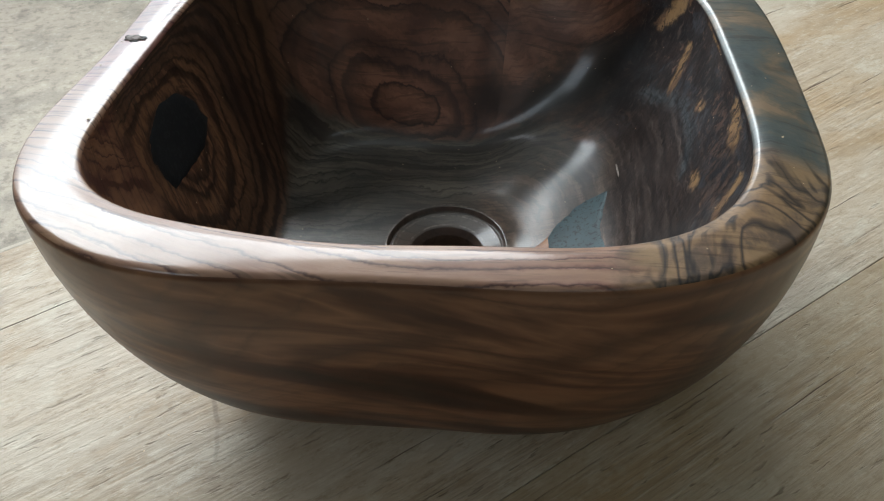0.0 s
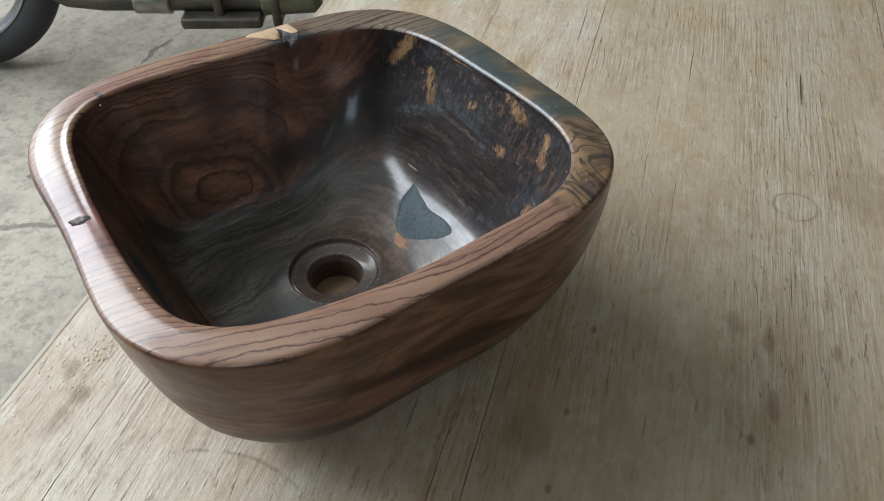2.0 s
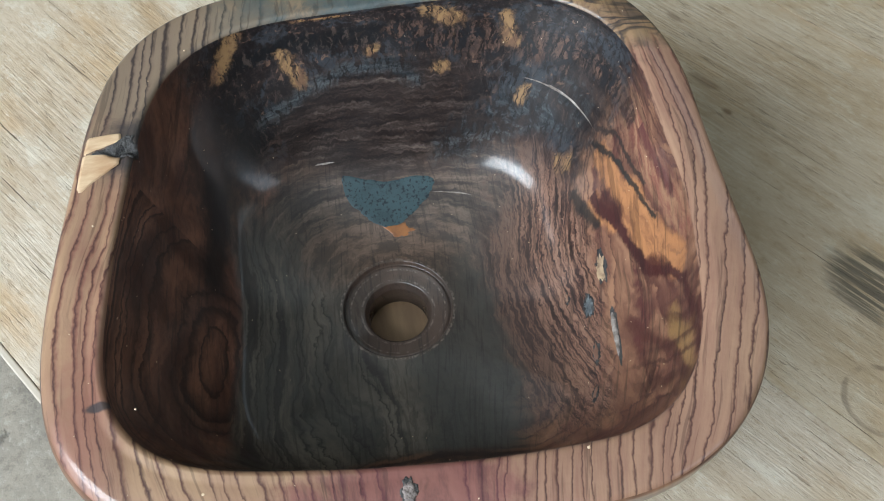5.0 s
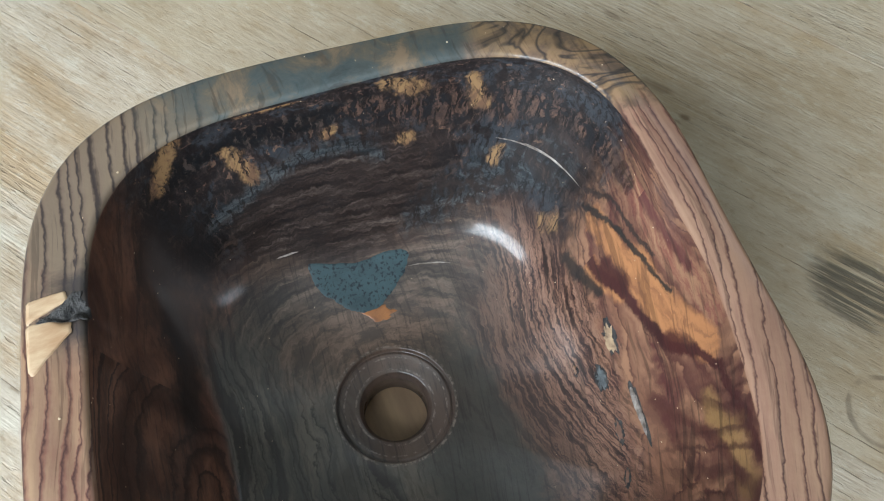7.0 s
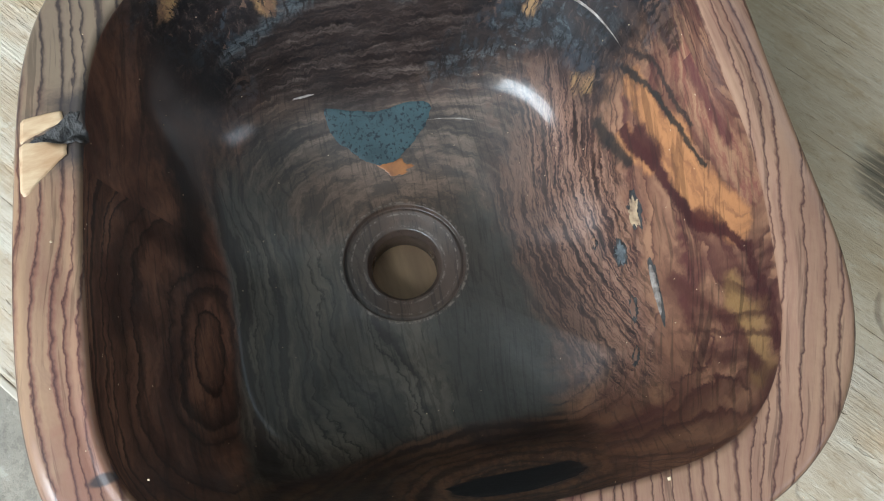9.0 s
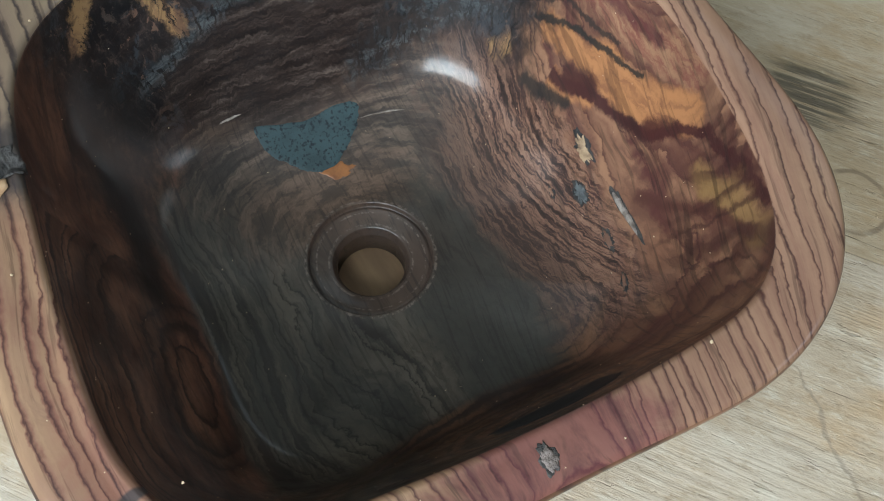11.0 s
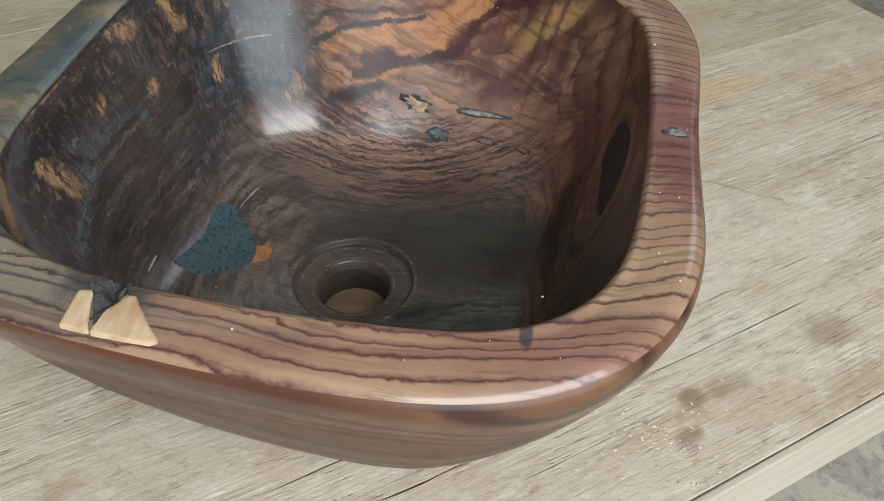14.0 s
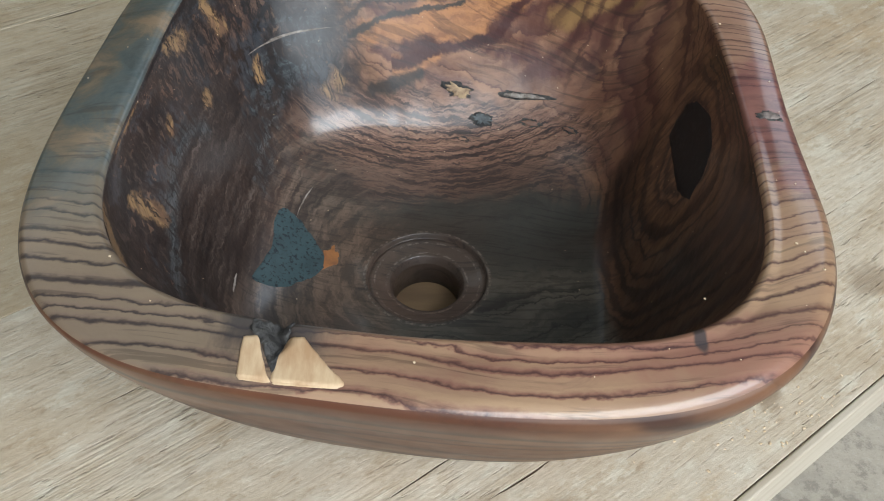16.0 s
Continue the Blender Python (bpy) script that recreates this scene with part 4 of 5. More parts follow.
def lathe(profile, sides=48, closed=True):
    """Turns (r, z) points round the z axis."""
    bm = bmesh.new()
    rings = [[bm.verts.new((r * math.cos(q), r * math.sin(q), z)) for q in (2 * math.pi * k / sides for k in range(sides))] for r, z in profile]
    pairs = list(zip(rings, rings[1:])) + ([(rings[-1], rings[0])] if closed else [])
    for s, t in pairs:
        for k in range(sides):
            bm.faces.new((s[k], s[(k + 1) % sides], t[(k + 1) % sides], t[k]))
    return bm


# ---- the room ----
def slab(name, lo, hi, material, label, category):
    o = new(name, mesh(name, box(lo, hi), material))
    o.matrix_basis = ROOM
    return tagged(o, label, category, kind="structure")


ground = new("floor", mesh("floor", box((-40, -40, FLOOR - 0.3), (40, 40, FLOOR)), CONCRETE))
tagged(ground, "worn grey concrete floor with cracks and raked patches", "floor", kind="structure")
slab("wall_south_1", (-2.6, -2.0, FLOOR), (3.4, -1.85, 1.92), PLASTER, "plain olive plastered wall under a high gap", "wall")
slab("wall_south_2", (-2.6, -2.0, 2.48), (3.4, -1.85, 2.6), PLASTER, "narrow plastered band over a high gap", "wall")
slab("wall_south_3", (-2.6, -2.0, 1.92), (-1.95, -1.85, 2.48), PLASTER, "plain olive plastered wall beside a high gap", "wall")
slab("wall_south_4", (1.35, -2.0, 1.92), (3.4, -1.85, 2.48), PLASTER, "plain olive plastered wall beside a high gap", "wall")
slab("wall_west_1", (-2.75, -2.0, FLOOR), (-2.6, 2.35, 1.45), PLASTER, "plain olive plastered side wall under a window", "wall")
slab("wall_west_2", (-2.75, -2.0, 2.35), (-2.6, 2.35, 2.6), PLASTER, "plain olive plastered side wall over a window", "wall")
slab("wall_west_3", (-2.75, -2.0, 1.45), (-2.6, -0.80, 2.35), PLASTER, "plain olive plastered side wall beside a window", "wall")
slab("wall_west_4", (-2.75, 0.40, 1.45), (-2.6, 2.35, 2.35), PLASTER, "plain olive plastered side wall beside a window", "wall")
slab("wall_east", (3.4, -2.0, FLOOR), (3.55, 2.35, 2.6), PLASTER, "plain olive plastered side wall", "wall")
slab("wall_north_1", (2.30, 2.2, FLOOR), (3.4, 2.35, 2.6), PLASTER, "plain plastered wall beside the wide open front", "wall")
slab("wall_north_2", (-2.6, 2.2, FLOOR), (-0.75, 2.35, 2.6), PLASTER, "plain plastered wall beside the wide open front", "wall")
slab("ceiling", (-2.75, -2.0, 2.6), (3.55, 2.35, 2.7), BOARDING, "plain dull grey boarded ceiling", "ceiling")


# ---- the bench ----
def workbench():
    b = thing("workbench", "low bench of bare weathered wooden planks on concrete", "bench", ROOM)
    top = (("plank", 0.1782, 0.5462), ("plank", -0.174, 0.1778), ("plank", -0.45, -0.175))
    for name, lo, hi in top:
        part(name, box((-0.46, lo, -0.05), (1.20, hi, 0.0), 0.0005), BENCH, b)
    part("edge_strip", box((-0.46, 0.5469, -0.050), (1.20, 0.5520, -0.0008), 0.0012), STRIP, b, "pale freshly cut edge strip")
    for u in (-0.36, 1.10):
        for v in (-0.37, 0.38):
            part("leg", box((u - 0.03, v - 0.03, FLOOR), (u + 0.03, v + 0.03, -0.050), 0.003), BENCH, b)
    for v in (-0.37, 0.38):
        part("rail", box((-0.33, v - 0.015, -0.13), (1.07, v + 0.015, -0.0502), 0.002), BENCH, b)
    return b


workbench()


# ---- the basin ----
CENTRE = Vector((0.0, 0.4, 0.0))
OUTER = (0.1985, 0.0003, -0.0008, -0.0012, 0.0028, 0.0024, -0.0007, -0.0132, 0.0062, 0.0008, -0.0007, 0.0003, -0.0006, -0.0001, -0.0005, 0.0004, -0.0002, 0.0005, 0.0)
INNER = (0.1664, 0.0005, -0.0018, 0.0005, 0.0022, 0.0019, 0.0002, -0.0111, 0.0060, 0.0011, 0.0003, -0.0007, -0.0008, 0.0003, 0.0005, 0.0006, -0.0019, 0.0, 0.0005)
BOTTOM = 0.034
DRAIN = (0.006, 0.006)


def wave(c, a):
    return c[0] + sum(c[n] * (math.cos((n + 1) // 2 * a) if n % 2 else math.sin(n // 2 * a)) for n in range(1, len(c)))


def taut(c, steps=720):
    """The radius in each direction of an outline with its dents drawn straight."""
    turns = [2 * math.pi * k / steps for k in range(steps)]
    pts = [(wave(c, a) * math.cos(a), wave(c, a) * math.sin(a)) for a in turns]
    reach = [max(x * math.cos(a) + y * math.sin(a) for x, y in pts[::3]) for a in turns]
    near = range(-120, 121)
    return [0.9 * min(reach[(k + j) % steps] / math.cos(turns[1] * j) for j in near) + 0.1 * wave(c, turns[k]) for k in range(steps)]


OUTER_EASE = (0.0044, 0.0032, 0.0043, 0.0008, -0.003, 0.0001, -0.0019, -0.0012, 0.0005, -0.0009, 0.0002, -0.0007, 0.0006)
INNER_EASE = (0.0039, 0.0004, 0.0016, -0.002, -0.0032, -0.001, -0.0011, -0.0014, 0.0005, -0.0014, -0.0007, 0.0005, 0.001)
OUTLINE = [r + wave(OUTER_EASE, 2 * math.pi * k / 720) for k, r in enumerate(taut(OUTER))]
MOUTH = [r + wave(INNER_EASE, 2 * math.pi * k / 720) for k, r in enumerate(taut(INNER))]


def span(table, a):
    """The radius of an outline at one direction."""
    i = a / (2 * math.pi) * len(table)
    k = math.floor(i)
    return table[k % len(table)] * (1 - i + k) + table[(k + 1) % len(table)] * (i - k)


def rim_height(x, y):
    lifted = ((math.atan2(y, x) + radians(48)) % (2 * math.pi) - math.pi) / radians(38)
    return 0.1756 + 0.0038 * x - 0.0528 * y + 0.008 * math.exp(-lifted ** 2) * min(1.0, math.hypot(x, y) / 0.12) ** 4


def hollow(a, f):
    """A point of the inside: a is the direction, f goes from 0 (the bottom's middle) to 1 (under the lip)."""
    f = min(max(f, 0.0), 1.0) * math.pi / 2
    s = math.sin(f) ** 0.8
    g = 1 - max(math.cos(f), 0.0) ** (2 / 3)
    h = (s - 0.76) / 0.24
    boxy = 0.5 * (h + math.sqrt(h * h + 0.05)) / 1.0124
    side = min(max((math.cos(a - radians(138)) + 0.05) / 0.60, 0.0), 1.0)
    side = side * side * (3 - 2 * side)
    valley = 0.1 * max(0.0, math.cos(a - radians(-48))) ** 7
    bench = 0.15 * math.exp(-((math.degrees(a) % 360 - 250) / 22) ** 2)
    g += (boxy - g) * max(side, valley, bench)
    g += 0.03 * math.sin(2 * f) * max(0.0, math.cos(a - radians(350)))
    k = min(max((s - 0.15) / 0.6, 0.0), 1.0)
    k = k * k * (3 - 2 * k)
    k += (1 - k) * valley * 1.2
    r = s * (span(MOUTH, a) * k + 0.160 * (1 - k))
    x, y = r * math.cos(a) + DRAIN[0] * (1 - s), r * math.sin(a) + DRAIN[1] * (1 - s)
    top = rim_height(x, y) - 0.0035
    z = BOTTOM + (top - BOTTOM) * g
    # on the burl's and the flame's sides a shallow floor meets the wall in a crease
    turn = (math.degrees(a) + 180) % 360 - 180
    rise, fall = min(max((turn + 128) / 62, 0.0), 1.0), min(max((66 - turn) / 60, 0.0), 1.0)
    crease = 0.92 * rise * rise * (3 - 2 * rise) * fall * fall * (3 - 2 * fall)
    if crease > 0:
        reach, rad = span(MOUTH, a), math.hypot(x, y)
        fold = 0.715 * reach
        low = BOTTOM + 0.022 * (max(rad - 0.045, 0.0) / (fold - 0.045)) ** 1.3
        high = 0.050 + (top - 0.050) * (rad - fold) / (reach - fold)
        z += (0.5 * (low + high + math.sqrt((low - high) ** 2 + 0.021 ** 2)) - 0.0012 - z) * crease
    return Vector((x, y, z))


def round_edge(a):
    """The rim's outer edge is eased more at one corner than elsewhere."""
    return 0.0045 + 0.0065 * max(0.0, math.cos(a - radians(125))) ** 3


def basin_column(a):
    """The section of the basin in one direction, from the foot over the rim to the drain's bore."""
    ro, ri = span(OUTLINE, a), span(MOUTH, a)
    ca, sa = math.cos(a), math.sin(a)
    # the rim falls a little towards the outside over the burl
    turn = (math.degrees(a) + 180 + 22) % 360 - 180
    fall = 0.007 * math.exp(-(turn / 30) ** 2)
    top = rim_height(ro * ca, ro * sa) - fall
    pts = [(0.052, 0.003), (0.57 * ro - 0.020, 0.003), (0.57 * ro - 0.010, 0.0)]
    edge = round_edge(a)
    flat = min(max((math.cos(a - radians(112)) + 0.20) / 0.65, 0.0), 1.0)
    body = top - edge
    for i in range(25):
        q = (i / 24) ** 1.5
        full = 0.585 + 0.415 * (1 - (1 - q) ** 2.0) ** 0.77
        lean = 0.605 + 0.395 * (1 - (1 - q) ** 1.22)
        pts.append((ro * (full + (lean - full) * flat), 0.0015 + (body - 0.0015) * q))
    for i in range(1, 8):
        q = math.pi / 2 * i / 7
        pts.append((ro - edge + edge * math.cos(q), top - edge + edge * math.sin(q)))
    for i in range(1, 8):
        q = i / 8
        pts.append((ro - edge + (ri + 0.004 - ro + edge) * q, top + fall * q + 0.0006 * math.sin(math.pi * q)))
    tin = rim_height(ri * ca, ri * sa)
    for i in range(0, 7):
        q = math.pi / 2 * i / 6
        pts.append((ri + 0.004 - 0.004 * math.sin(q), tin - 0.0035 + 0.0035 * math.cos(q)))
    col = [Vector((r * ca, r * sa, z)) for r, z in pts]
    f0 = 0.20
    for i in range(1, 61):
        f = 1 - (1 - f0) * i / 60
        col.append(hollow(a, f))
    dx, dy = DRAIN
    for r, z in ((0.0405, 0.0347), (0.0394, 0.0352), (0.0387, 0.0347), (0.0384, 0.0312), (0.0375, 0.0305), (0.0368, 0.0318), (0.0355, 0.0314), (0.030, 0.0296), (0.0248, 0.0290), (0.0236, 0.0283), (0.0230, 0.0250), (0.0218, 0.0240), (0.0215, 0.023), (0.0215, 0.004), (0.0225, 0.003)):
        col.append(Vector((dx + r * ca, dy + r * sa, z)))
    return col


def notch(p):
    """The rotten cleft that runs across the rim, as a cut into it."""
    if p.z < 0.135 or p.y < 0.12:
        return p
    mid = 0.0730 + 0.10 * (p.y - 0.15) + 0.0015 * math.sin(p.y * 420)
    w = 0.0026 + 0.0022 * max(0.0, 1 - abs(p.y - 0.146) / 0.02)
    cut = math.exp(-((p.x - mid) / w) ** 2) * min(max((0.170 - p.y) / 0.012, 0.0), 1.0)
    depth = (0.0050 + 0.004 * max(0.0, 1 - abs(p.y - 0.143) / 0.012)) * cut
    return Vector((p.x, p.y, p.z - depth * min(1.0, (p.z - 0.135) / 0.02)))


def bowl_mesh(turns=720):
    bm = bmesh.new()
    rings = []
    for k in range(turns):
        a = 2 * math.pi * k / turns
        rings.append([bm.verts.new(notch(p)) for p in basin_column(a)])
    for s, t in zip(rings, rings[1:] + rings[:1]):
        for i in range(len(s) - 1):
            bm.faces.new((s[i], t[i], t[i + 1], s[i + 1]))
        bm.faces.new((s[-1], t[-1], t[0], s[0]))
    return bm


def dish_map(me, turns=720):
    """Lays the section out flat: the distance from the middle counts along the section, 1 at the lip."""
    column = basin_column(0.0)
    count = len(column)
    reach = np.empty(count)
    for i in range(count):
        if i < 3:
            reach[i] = 2.4
        elif i < 28:
            reach[i] = 2.3 - (i - 3) / 24
        elif i < 35:
            reach[i] = 1.30 - 0.01 * (i - 28)
        elif i < 42:
            reach[i] = 1.22 - 0.02 * (i - 35)
        elif i < 49:
            reach[i] = 1.07 - 0.01 * (i - 42)
        elif i < 109:
            reach[i] = 1 - 0.8 * (i - 48) / 60
        else:
            reach[i] = 0.2 * (column[i].x - DRAIN[0]) / 0.066
    turn = np.arange(turns) * 2 * np.pi / turns
    flat = np.stack([reach[None] * np.cos(turn)[:, None], reach[None] * np.sin(turn)[:, None]], -1).reshape(-1, 2)
    corner = np.empty(len(me.loops), dtype=np.int32)
    me.loops.foreach_get("vertex_index", corner)
    layer = me.uv_layers.new(name="dish")
    layer.data.foreach_set("uv", flat[corner].astype(np.float32).ravel())


def inlay(a0, f0, da, df, shape, lift=0.0007, turn=0.0, rings=7, spokes=56, seed=0.0, surface=hollow, rough=0.08):
    """A thin plate that follows the basin's surface; shape(angle) gives its outline in half-widths."""
    bm = bmesh.new()
    mid = None
    rows = []
    for i in range(rings + 1):
        row = []
        for k in range(spokes if i else 1):
            q = 2 * math.pi * k / spokes
            e = shape(q) * (1 + rough * noise.noise((math.cos(q) * 2.2 + seed, math.sin(q) * 2.2, seed)) + rough * 0.6 * noise.noise((math.cos(q) * 7 + seed, math.sin(q) * 7, seed)))
            r = i / rings * e
            u, w = r * math.cos(q + turn), r * math.sin(q + turn)
            a, f = radians(a0 + da * u), f0 + df * w
            p = surface(a, f)
            n = (surface(a + 0.01, f) - p).cross(surface(a, f + 0.01) - p).normalized()
            if n.z < 0:
                n = -n
            drop = -0.0006 if i == rings else lift * (1 - (i / rings) ** 6)
            row.append(bm.verts.new(p + n * drop))
        rows.append(row)
    for k in range(spokes):
        bm.faces.new((rows[0][0], rows[1][k], rows[1][(k + 1) % spokes]))
    for s, t in zip(rows[1:], rows[2:]):
        for k in range(spokes):
            bm.faces.new((s[k], s[(k + 1) % spokes], t[(k + 1) % spokes], t[k]))
    return bm


def brow(a, f):
    """A point of the rim: f goes from 0 at the inner lip to 1 at the outer edge and on, down the outside."""
    ro, ri = span(OUTLINE, a), span(MOUTH, a)
    if f <= 1:
        r = ri + 0.004 + (ro - round_edge(a) - ri - 0.004) * f
        x, y = r * math.cos(a), r * math.sin(a)
        return notch(Vector((x, y, rim_height(x, y) + 0.0003)))
    q = min((f - 1) * 1.6, math.pi / 2)
    x, y = ro * math.cos(a), ro * math.sin(a)
    top = rim_height(x, y)
    e = round_edge(a)
    r = ro - e + e * math.sin(q)
    return Vector((r * math.cos(a), r * math.sin(a), top - e + e * math.cos(q)))


def flank(a, f):
    """A point of the outside between the foot and the rim."""
    col = basin_column(a)
    i = min(max(f, 0.0), 0.999) * 24
    k = int(i)
    return col[3 + k].lerp(col[4 + k], i - k)


def oval(q):
    return 1.0


def outline_of(*corners):
    """The reach of a polygon round its middle, for inlay()."""
    def reach(q):
        c, w = math.cos(q), math.sin(q)
        best = 0.0
        for (ax, ay), (bx, by) in zip(corners, corners[1:] + corners[:1]):
            ex, ey = bx - ax, by - ay
            det = c * -ey + w * ex
            if abs(det) > 1e-9:
                r, k = (ax * -ey + ay * ex) / det, (c * ay - w * ax) / det
                if r > 0 and -1e-6 <= k <= 1 + 1e-6:
                    best = max(best, r)
        return best
    return reach


def basin():
    b = thing("wooden_basin", "square hand-carved wooden wash basin with polished ringed grain", "basin", Matrix.Translation(CENTRE))
    bowl = part("bowl", bowl_mesh(), RIM, b, "polished brown bowl with dark growth rings", True)
    for m in [HULL] + INSIDE:
        bowl.data.materials.append(m)
    dish_map(bowl.data)
    count = len(basin_column(0.0))

    def wood_at(i):
        turn, ring = i // count / 2, i % count
        if ring < 30 or ring == count - 1:
            return 1
        if ring < 47:
            return 0
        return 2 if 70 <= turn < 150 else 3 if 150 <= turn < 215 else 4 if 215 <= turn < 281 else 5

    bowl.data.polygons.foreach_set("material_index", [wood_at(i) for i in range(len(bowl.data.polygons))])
    # added disc: stands for the bench lying in shade under the open drain
    part("bench_shade_disc", lathe([(0.0, 0.005), (0.0218, 0.005), (0.0218, 0.0035), (0.0, 0.0035)], 48, False), SHADED_BENCH, b, "brown disc standing for the shaded bench below the drain", False, Matrix.Translation((*DRAIN, 0)))
    part("resin_patch", inlay(355.0, 0.33, 20, 0.11, outline_of((0.95, 0.97), (1.05, 0.30), (1.0, -0.12), (0.68, -0.74), (0.25, -0.98), (-0.20, -0.97), (-0.60, -0.62), (-0.95, -0.04), (-1.0, 0.45), (-0.85, 0.70), (-0.45, 0.72), (-0.20, 0.60), (0.12, 0.58), (0.5, 0.74)), seed=3.1, rough=0.07, rings=12, spokes=120), TEAL, b, "slate-blue speckled resin fill in the bottom", True)
    part("orange_spot", inlay(351.5, 0.205, 13, 0.034, outline_of((0.85, 0.9), (0.45, 0.1), (0.15, -1.1), (-0.2, -0.3), (-0.55, -0.7), (-0.6, 0.1), (-1.0, 0.3), (-0.4, 0.9)), lift=0.0002, seed=5.0, rough=0.25), RUST, b, "bright orange wood beside the resin", True)
    part("black_patch", inlay(182, 0.73, 14, 0.08, outline_of((1.0, 0.14), (0.75, 0.62), (0.0, 1.03), (-0.55, 0.80), (-0.86, 0.38), (-1.05, -0.5), (-0.5, -0.93), (0.29, -0.83), (0.95, -0.80)), lift=0.0006, seed=8.3, rough=0.06), BLACK, b, "black resin fill in the side", True)
    slit = part("bark_pocket", inlay(241.0, 0.608, 9.0, 0.028, outline_of((-1.0, 0.80), (-0.6, 0.85), (0.5, 0.20), (1.0, -0.40), (0.8, -0.85), (0.3, -0.60), (-0.5, 0.10), (-0.95, 0.60)), lift=0.0006, seed=1.7, rough=0.25), CHAR, b, "dark open bark pocket with a grey core", True)
    part("core", inlay(241.3, 0.608, 6.6, 0.019, outline_of((-1.0, 0.80), (-0.6, 0.85), (0.5, 0.20), (1.0, -0.40), (0.8, -0.85), (0.3, -0.60), (-0.5, 0.10), (-0.95, 0.60)), lift=0.0022, seed=2.2, rough=0.3), ASH, slit, "grey bark core", True)
    for a0, f0, da, df, s in ((237.0, 0.534, 3.4, 0.014, 4.0), (252.0, 0.514, 4.2, 0.022, 6.0), (261.0, 0.573, 5.0, 0.020, 7.5), (257.0, 0.443, 2.2, 0.009, 2.5), (226.0, 0.540, 2.6, 0.010, 3.6)):
        hole = part("bark_pocket", inlay(a0, f0, da, df, oval, lift=0.0006, seed=s, rough=0.5), CHAR, b, "small dark bark pocket", True)
        core, words = {6.0: (SLATE, "slate-grey pocket core"), 7.5: (CREAM, "creamy knobbly pocket core")}.get(s, (FLESH, "brown wood inside the pocket"))
        part("core", inlay(a0, f0, da * 0.78, df * 0.70, oval, lift=0.0010, seed=s + 2, rough=0.7), core, hole, words, True)
    for a0, f0, da, df in ((327, 0.343, 8.5, 0.0022), (306, 0.66, 11.0, 0.0030), (17.5, 0.472, 3.2, 0.003)):
        part("hairline_crack", inlay(a0, f0, da, df, oval, lift=0.0003, seed=a0, rough=0.5), ASH, b, "pale hairline crack", True)
    part("sapwood_inlay", inlay(70.0, 0.70, 5.0, 0.5, outline_of((-0.84, -1.0), (-0.40, -1.16), (1.12, 0.44), (1.02, 0.80), (-0.50, 0.94), (-0.74, -0.1)), lift=0.0005, seed=2.0, surface=brow, rough=0.05, rings=16, spokes=90), SAP, b, "pale yellow sapwood beside the notch", True)
    part("sapwood_inlay", inlay(63.8, 0.70, 3.0, 0.45, outline_of((-1.0, -0.98), (-0.43, -1.1), (1.2, 0.84), (0.95, 1.0), (0.03, 1.04)), lift=0.0005, seed=4.4, surface=brow, rough=0.05, rings=16, spokes=90), SAP, b, "pale yellow sapwood beside the notch", True)
    part("pith_filling", inlay(64.3, 0.20, 3.0, 0.4, outline_of((-1.4, -0.7), (0.47, -0.9), (0.63, 0.12), (0.95, 1.55), (0.72, 1.55), (-0.3, 0.3), (-1.0, -0.05)), lift=0.0007, seed=9.1, surface=brow, rough=0.22, rings=16, spokes=90), CHAR, b, "charred rotten pith in the notch", True)
    part("open_split", inlay(182.0, 0.90, 9.0, 0.045, oval, lift=0.0006, seed=3.3, surface=flank, rough=0.6), CHAR, b, "dark split in the outside", True)
    knot = part("knot", inlay(171.2, 0.60, 1.5, 0.42, oval, lift=0.0004, seed=6.6, surface=brow, rough=0.4, rings=10), CHAR, b, "dark cracked knot on the rim", True)
    part("core", inlay(171.2, 0.62, 1.15, 0.34, oval, lift=0.0010, seed=1.6, surface=brow, rough=0.35, rings=10), BURR, knot, "taupe-grey knot core", True)
    return b


basin()


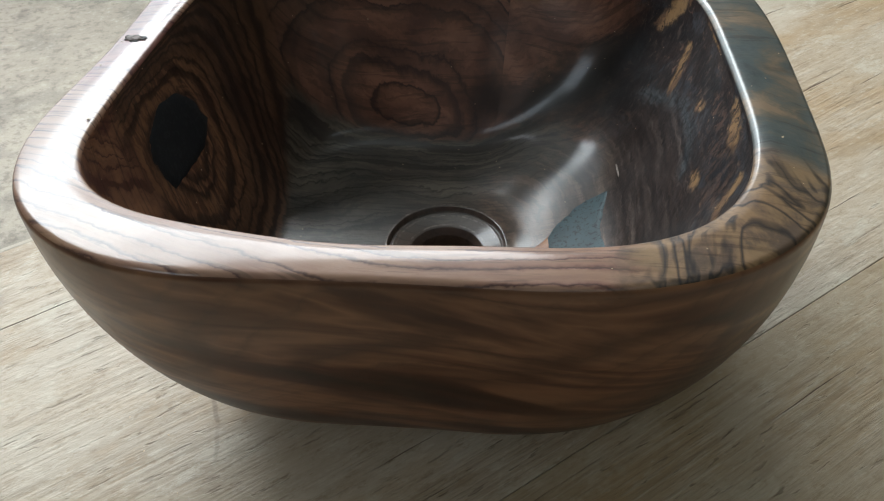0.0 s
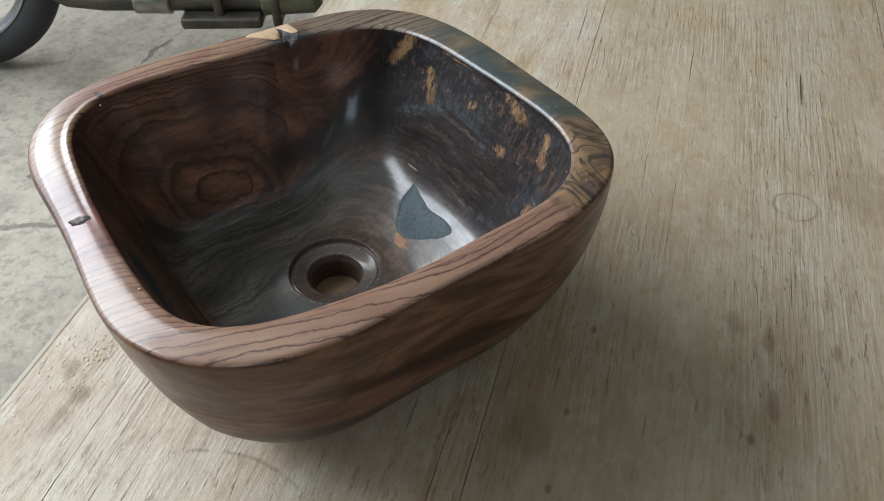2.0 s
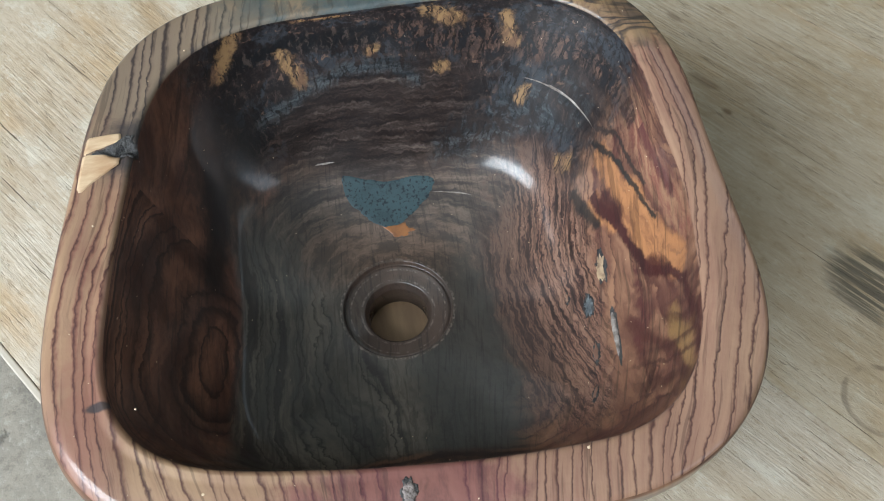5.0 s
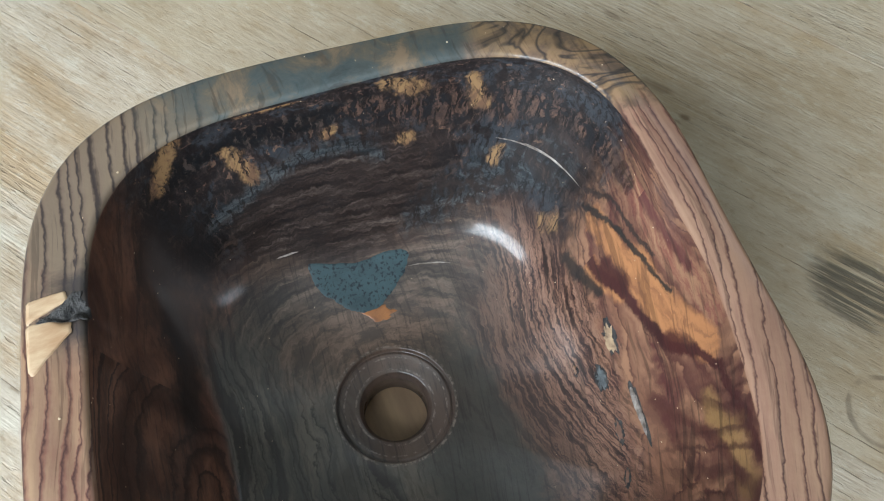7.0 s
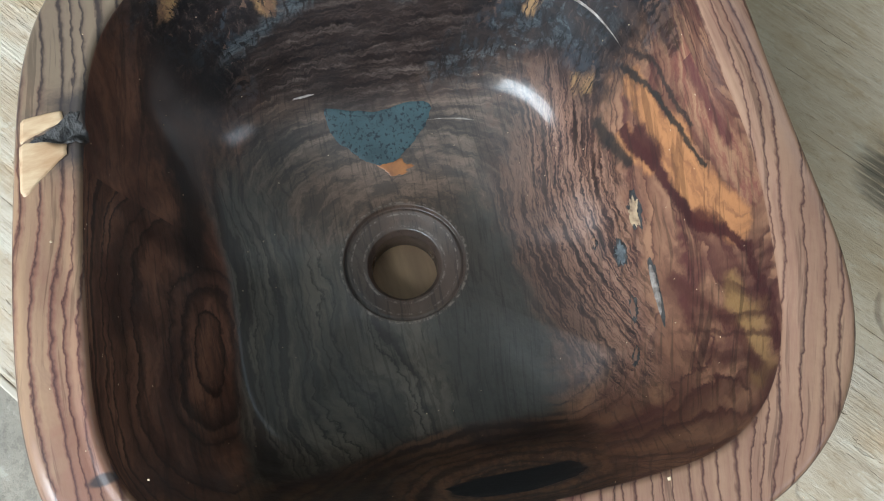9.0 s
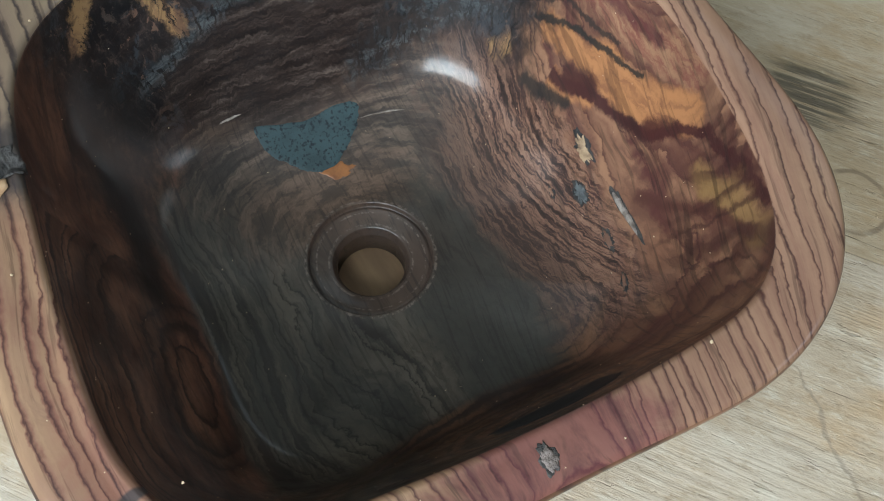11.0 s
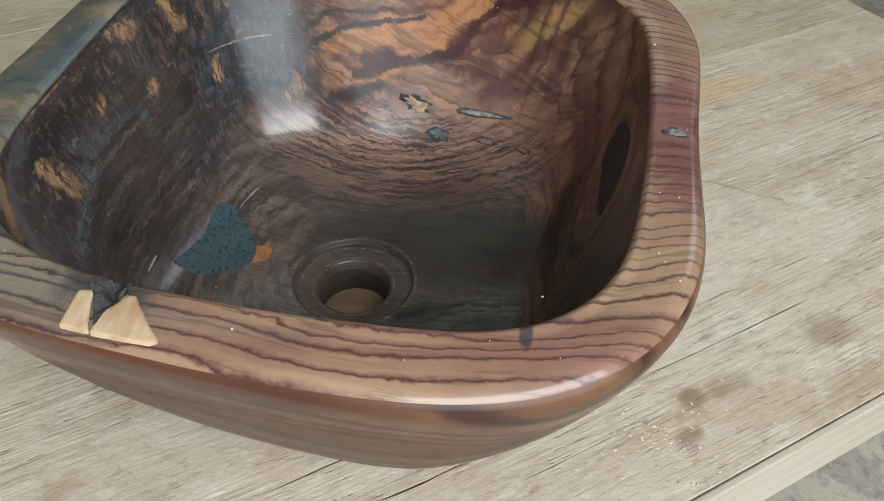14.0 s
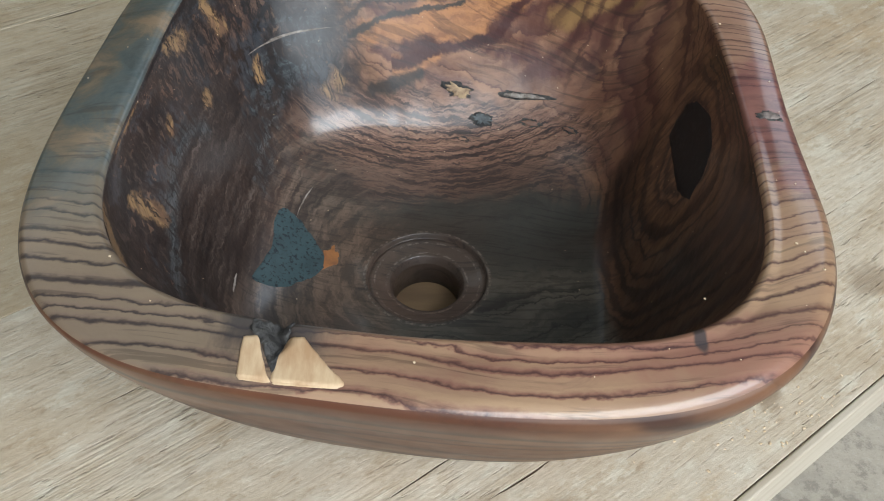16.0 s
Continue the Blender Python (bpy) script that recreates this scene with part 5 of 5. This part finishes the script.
# ---- the motorbike behind ----
def motorbike():
    at = Matrix.Translation((-0.005, 1.91, FLOOR)) @ Matrix.Rotation(math.atan2(-0.64, 0.77), 4, "Z")
    m = thing("motorbike", "parked motorbike with a dark tyre and silver rim", "motorbike", at)
    stand = Matrix.Rotation(radians(90), 4, "X")
    for x in (0.0, 1.24):
        hub = Matrix.Translation((x, 0, 0.285)) @ stand
        tyre = [(0.248 + 0.037 * math.cos(q), 0.036 * math.sin(q)) for q in (2 * math.pi * k / 16 for k in range(16))]
        w = part("tyre", lathe(tyre, 64), RUBBER, m, "black road tyre", True, hub)
        part("rim", lathe([(0.222, -0.028), (0.216, -0.026), (0.205, -0.010), (0.205, 0.010), (0.216, 0.026), (0.222, 0.028), (0.214, 0.0)], 64), ALLOY, w, "silver wheel rim", True)
        part("hub", lathe([(0.012, -0.05), (0.045, -0.05), (0.05, -0.03), (0.05, 0.03), (0.045, 0.05), (0.012, 0.05)], 32), ALLOY, w, "", True)
        for k in range(5):
            q = 2 * math.pi * k / 5
            part("spoke", tube([(0.045 * math.cos(q), 0.045 * math.sin(q), 0), (0.13 * math.cos(q), 0.13 * math.sin(q), 0.006), (0.208 * math.cos(q), 0.208 * math.sin(q), 0)], 0.012, 8), ALLOY, w, "", True)
    part("crankcase", box((0.42, -0.10, 0.235), (0.78, 0.10, 0.42), 0.035, 4), GREASE, m, "greasy engine case")
    part("cylinder", lathe([(0.0, 0.0), (0.06, 0.0), (0.065, 0.02), (0.055, 0.03), (0.065, 0.05), (0.055, 0.06), (0.065, 0.08), (0.055, 0.09), (0.06, 0.13), (0.0, 0.13)], 24, False), STEEL, m, "", False, Matrix.Translation((0.42, 0, 0.33)) @ Matrix.Rotation(radians(-75), 4, "Y"))
    pipe = part("exhaust_pipe", tube([(0.36, -0.06, 0.42), (0.28, -0.09, 0.34), (0.27, -0.11, 0.25), (0.33, -0.118, 0.222), (0.40, -0.12, 0.215), (0.72, -0.125, 0.215), (0.78, -0.125, 0.216)], 0.019, 16), GREASE, m, "dull greasy exhaust pipe", True)
    part("sleeve", tube([(0.462, -0.12, 0.215), (0.470, -0.12, 0.215), (0.526, -0.121, 0.215), (0.532, -0.121, 0.215)], 0.025, 16), STEEL, pipe, "bare steel sleeve", True)
    part("silencer", tube([(0.715, -0.125, 0.215), (0.722, -0.125, 0.216), (0.815, -0.127, 0.222), (0.828, -0.127, 0.223)], 0.029, 20), OLIVE, pipe, "olive silencer with a blunt end", True)
    for x in (0.631, 0.743):
        part("clamp", box((x - 0.009, -0.158, 0.172), (x + 0.009, -0.090, 0.262), 0.006), GREASE, pipe)
    part("skid_plate", box((0.555, -0.170, 0.176), (0.715, -0.100, 0.200), 0.008, 3), GREASE, m, "thin greasy skid plate")
    part("footrest", tube([(0.60, -0.09, 0.29), (0.60, -0.19, 0.30)], 0.014, 10), RUBBER, m, "black rubber footrest", True)
    part("side_stand", tube([(0.66, 0.095, 0.27), (0.60, 0.17, 0.10), (0.57, 0.22, 0.006)], 0.010, 8), GREASE, m, "", True)
    part("brake_pedal", tube([(0.60, -0.095, 0.27), (0.52, -0.15, 0.255), (0.44, -0.16, 0.27)], 0.008, 8), STEEL, m, "", True)
    part("lower_frame", tube([(0.24, 0, 0.66), (0.34, 0, 0.42), (0.44, 0, 0.36), (0.80, 0, 0.38), (0.95, 0, 0.60)], 0.022, 12), OLIVE, m, "olive frame tube", True)
    part("swing_arm", tube([(0.78, 0, 0.32), (1.24, 0.06, 0.285)], 0.02, 10), OLIVE, m, "", True)
    part("fork", tube([(0.0, -0.06, 0.285), (0.10, -0.06, 0.55), (0.20, -0.05, 0.86)], 0.017, 12), STEEL, m, "", True)
    part("fork", tube([(0.0, 0.06, 0.285), (0.10, 0.06, 0.55), (0.20, 0.05, 0.86)], 0.017, 12), STEEL, m, "", True)
    part("fuel_tank", box((0.26, -0.10, 0.62), (0.62, 0.10, 0.82), 0.06, 4), OLIVE, m)
    part("saddle", box((0.60, -0.11, 0.68), (1.30, 0.11, 0.77), 0.035, 3), RUBBER, m)
    part("handlebar", tube([(0.24, -0.34, 0.95), (0.19, -0.15, 0.90), (0.19, 0.15, 0.90), (0.24, 0.34, 0.95)], 0.012, 10), STEEL, m, "", True)
    return m


motorbike()


# ---- shavings and dust ----
def speck(rnd, size):
    bm = bmesh.new()
    bmesh.ops.create_icosphere(bm, subdivisions=1, radius=1.0)
    for v in bm.verts:
        v.co *= size * (0.6 + 0.8 * rnd.random())
        v.co.z *= 0.45
    return bm


def shavings():
    rnd = random.Random(4)
    kinds = [mesh("wood_chip", speck(rnd, 0.0007), CHIP) for _ in range(5)]
    spots = [(-0.149, 0.518), (-0.156, 0.533), (-0.117, 0.245), (-0.082, 0.235), (0.161, 0.31), (-0.10, 0.548), (0.02, 0.572), (0.148, 0.515), (-0.165, 0.34)]
    for i, (x, y) in enumerate(spots):
        o = new("wood_chip", kinds[i % 5])
        o.matrix_basis = Matrix.LocRotScale((x, y, rim_height(x, y - 0.4) + 0.0006), Euler((0, 0, rnd.random() * 6)), [0.6 + 0.6 * rnd.random()] * 3)
        tagged(o, "tiny pale wood chip lying on the basin's rim", "chip", "chips on the rim")
    bm = bmesh.new()
    for i in range(260):
        near = i < 150
        u, v = (rnd.gauss(0.105, 0.026), min(rnd.gauss(0.508, 0.016), 0.541)) if near else (rnd.uniform(-0.3, 0.6), rnd.uniform(0.1, 0.53))
        s = rnd.uniform(0.0002, 0.0010) if near else rnd.uniform(0.0002, 0.0006)
        m = Matrix.LocRotScale(room(u, v, s * 0.3), Euler((0, 0, rnd.random() * 6)), (s * 1.6, s, s * 0.6))
        bmesh.ops.create_icosphere(bm, subdivisions=1, radius=1.0, matrix=m)
    tagged(new("sawdust", mesh("sawdust", bm, CHIP)), "pale sawdust scattered on the bench", "sawdust", kind="stuff")
    bm = bmesh.new()
    for i in range(130):
        a = rnd.uniform(0, 2 * math.pi)
        f = rnd.uniform(0.25, 0.97)
        p = hollow(a, f) + CENTRE if i < 110 else brow(a, rnd.uniform(0.05, 0.95)) + CENTRE
        s = rnd.uniform(0.0002, 0.00042)
        bmesh.ops.create_icosphere(bm, subdivisions=1, radius=s, matrix=Matrix.Translation(p + Vector((0, 0, s * 0.5))))
    tagged(new("dust", mesh("dust", bm, CHIP)), "pale specks of sanding dust on the basin", "dust", kind="stuff")


shavings()
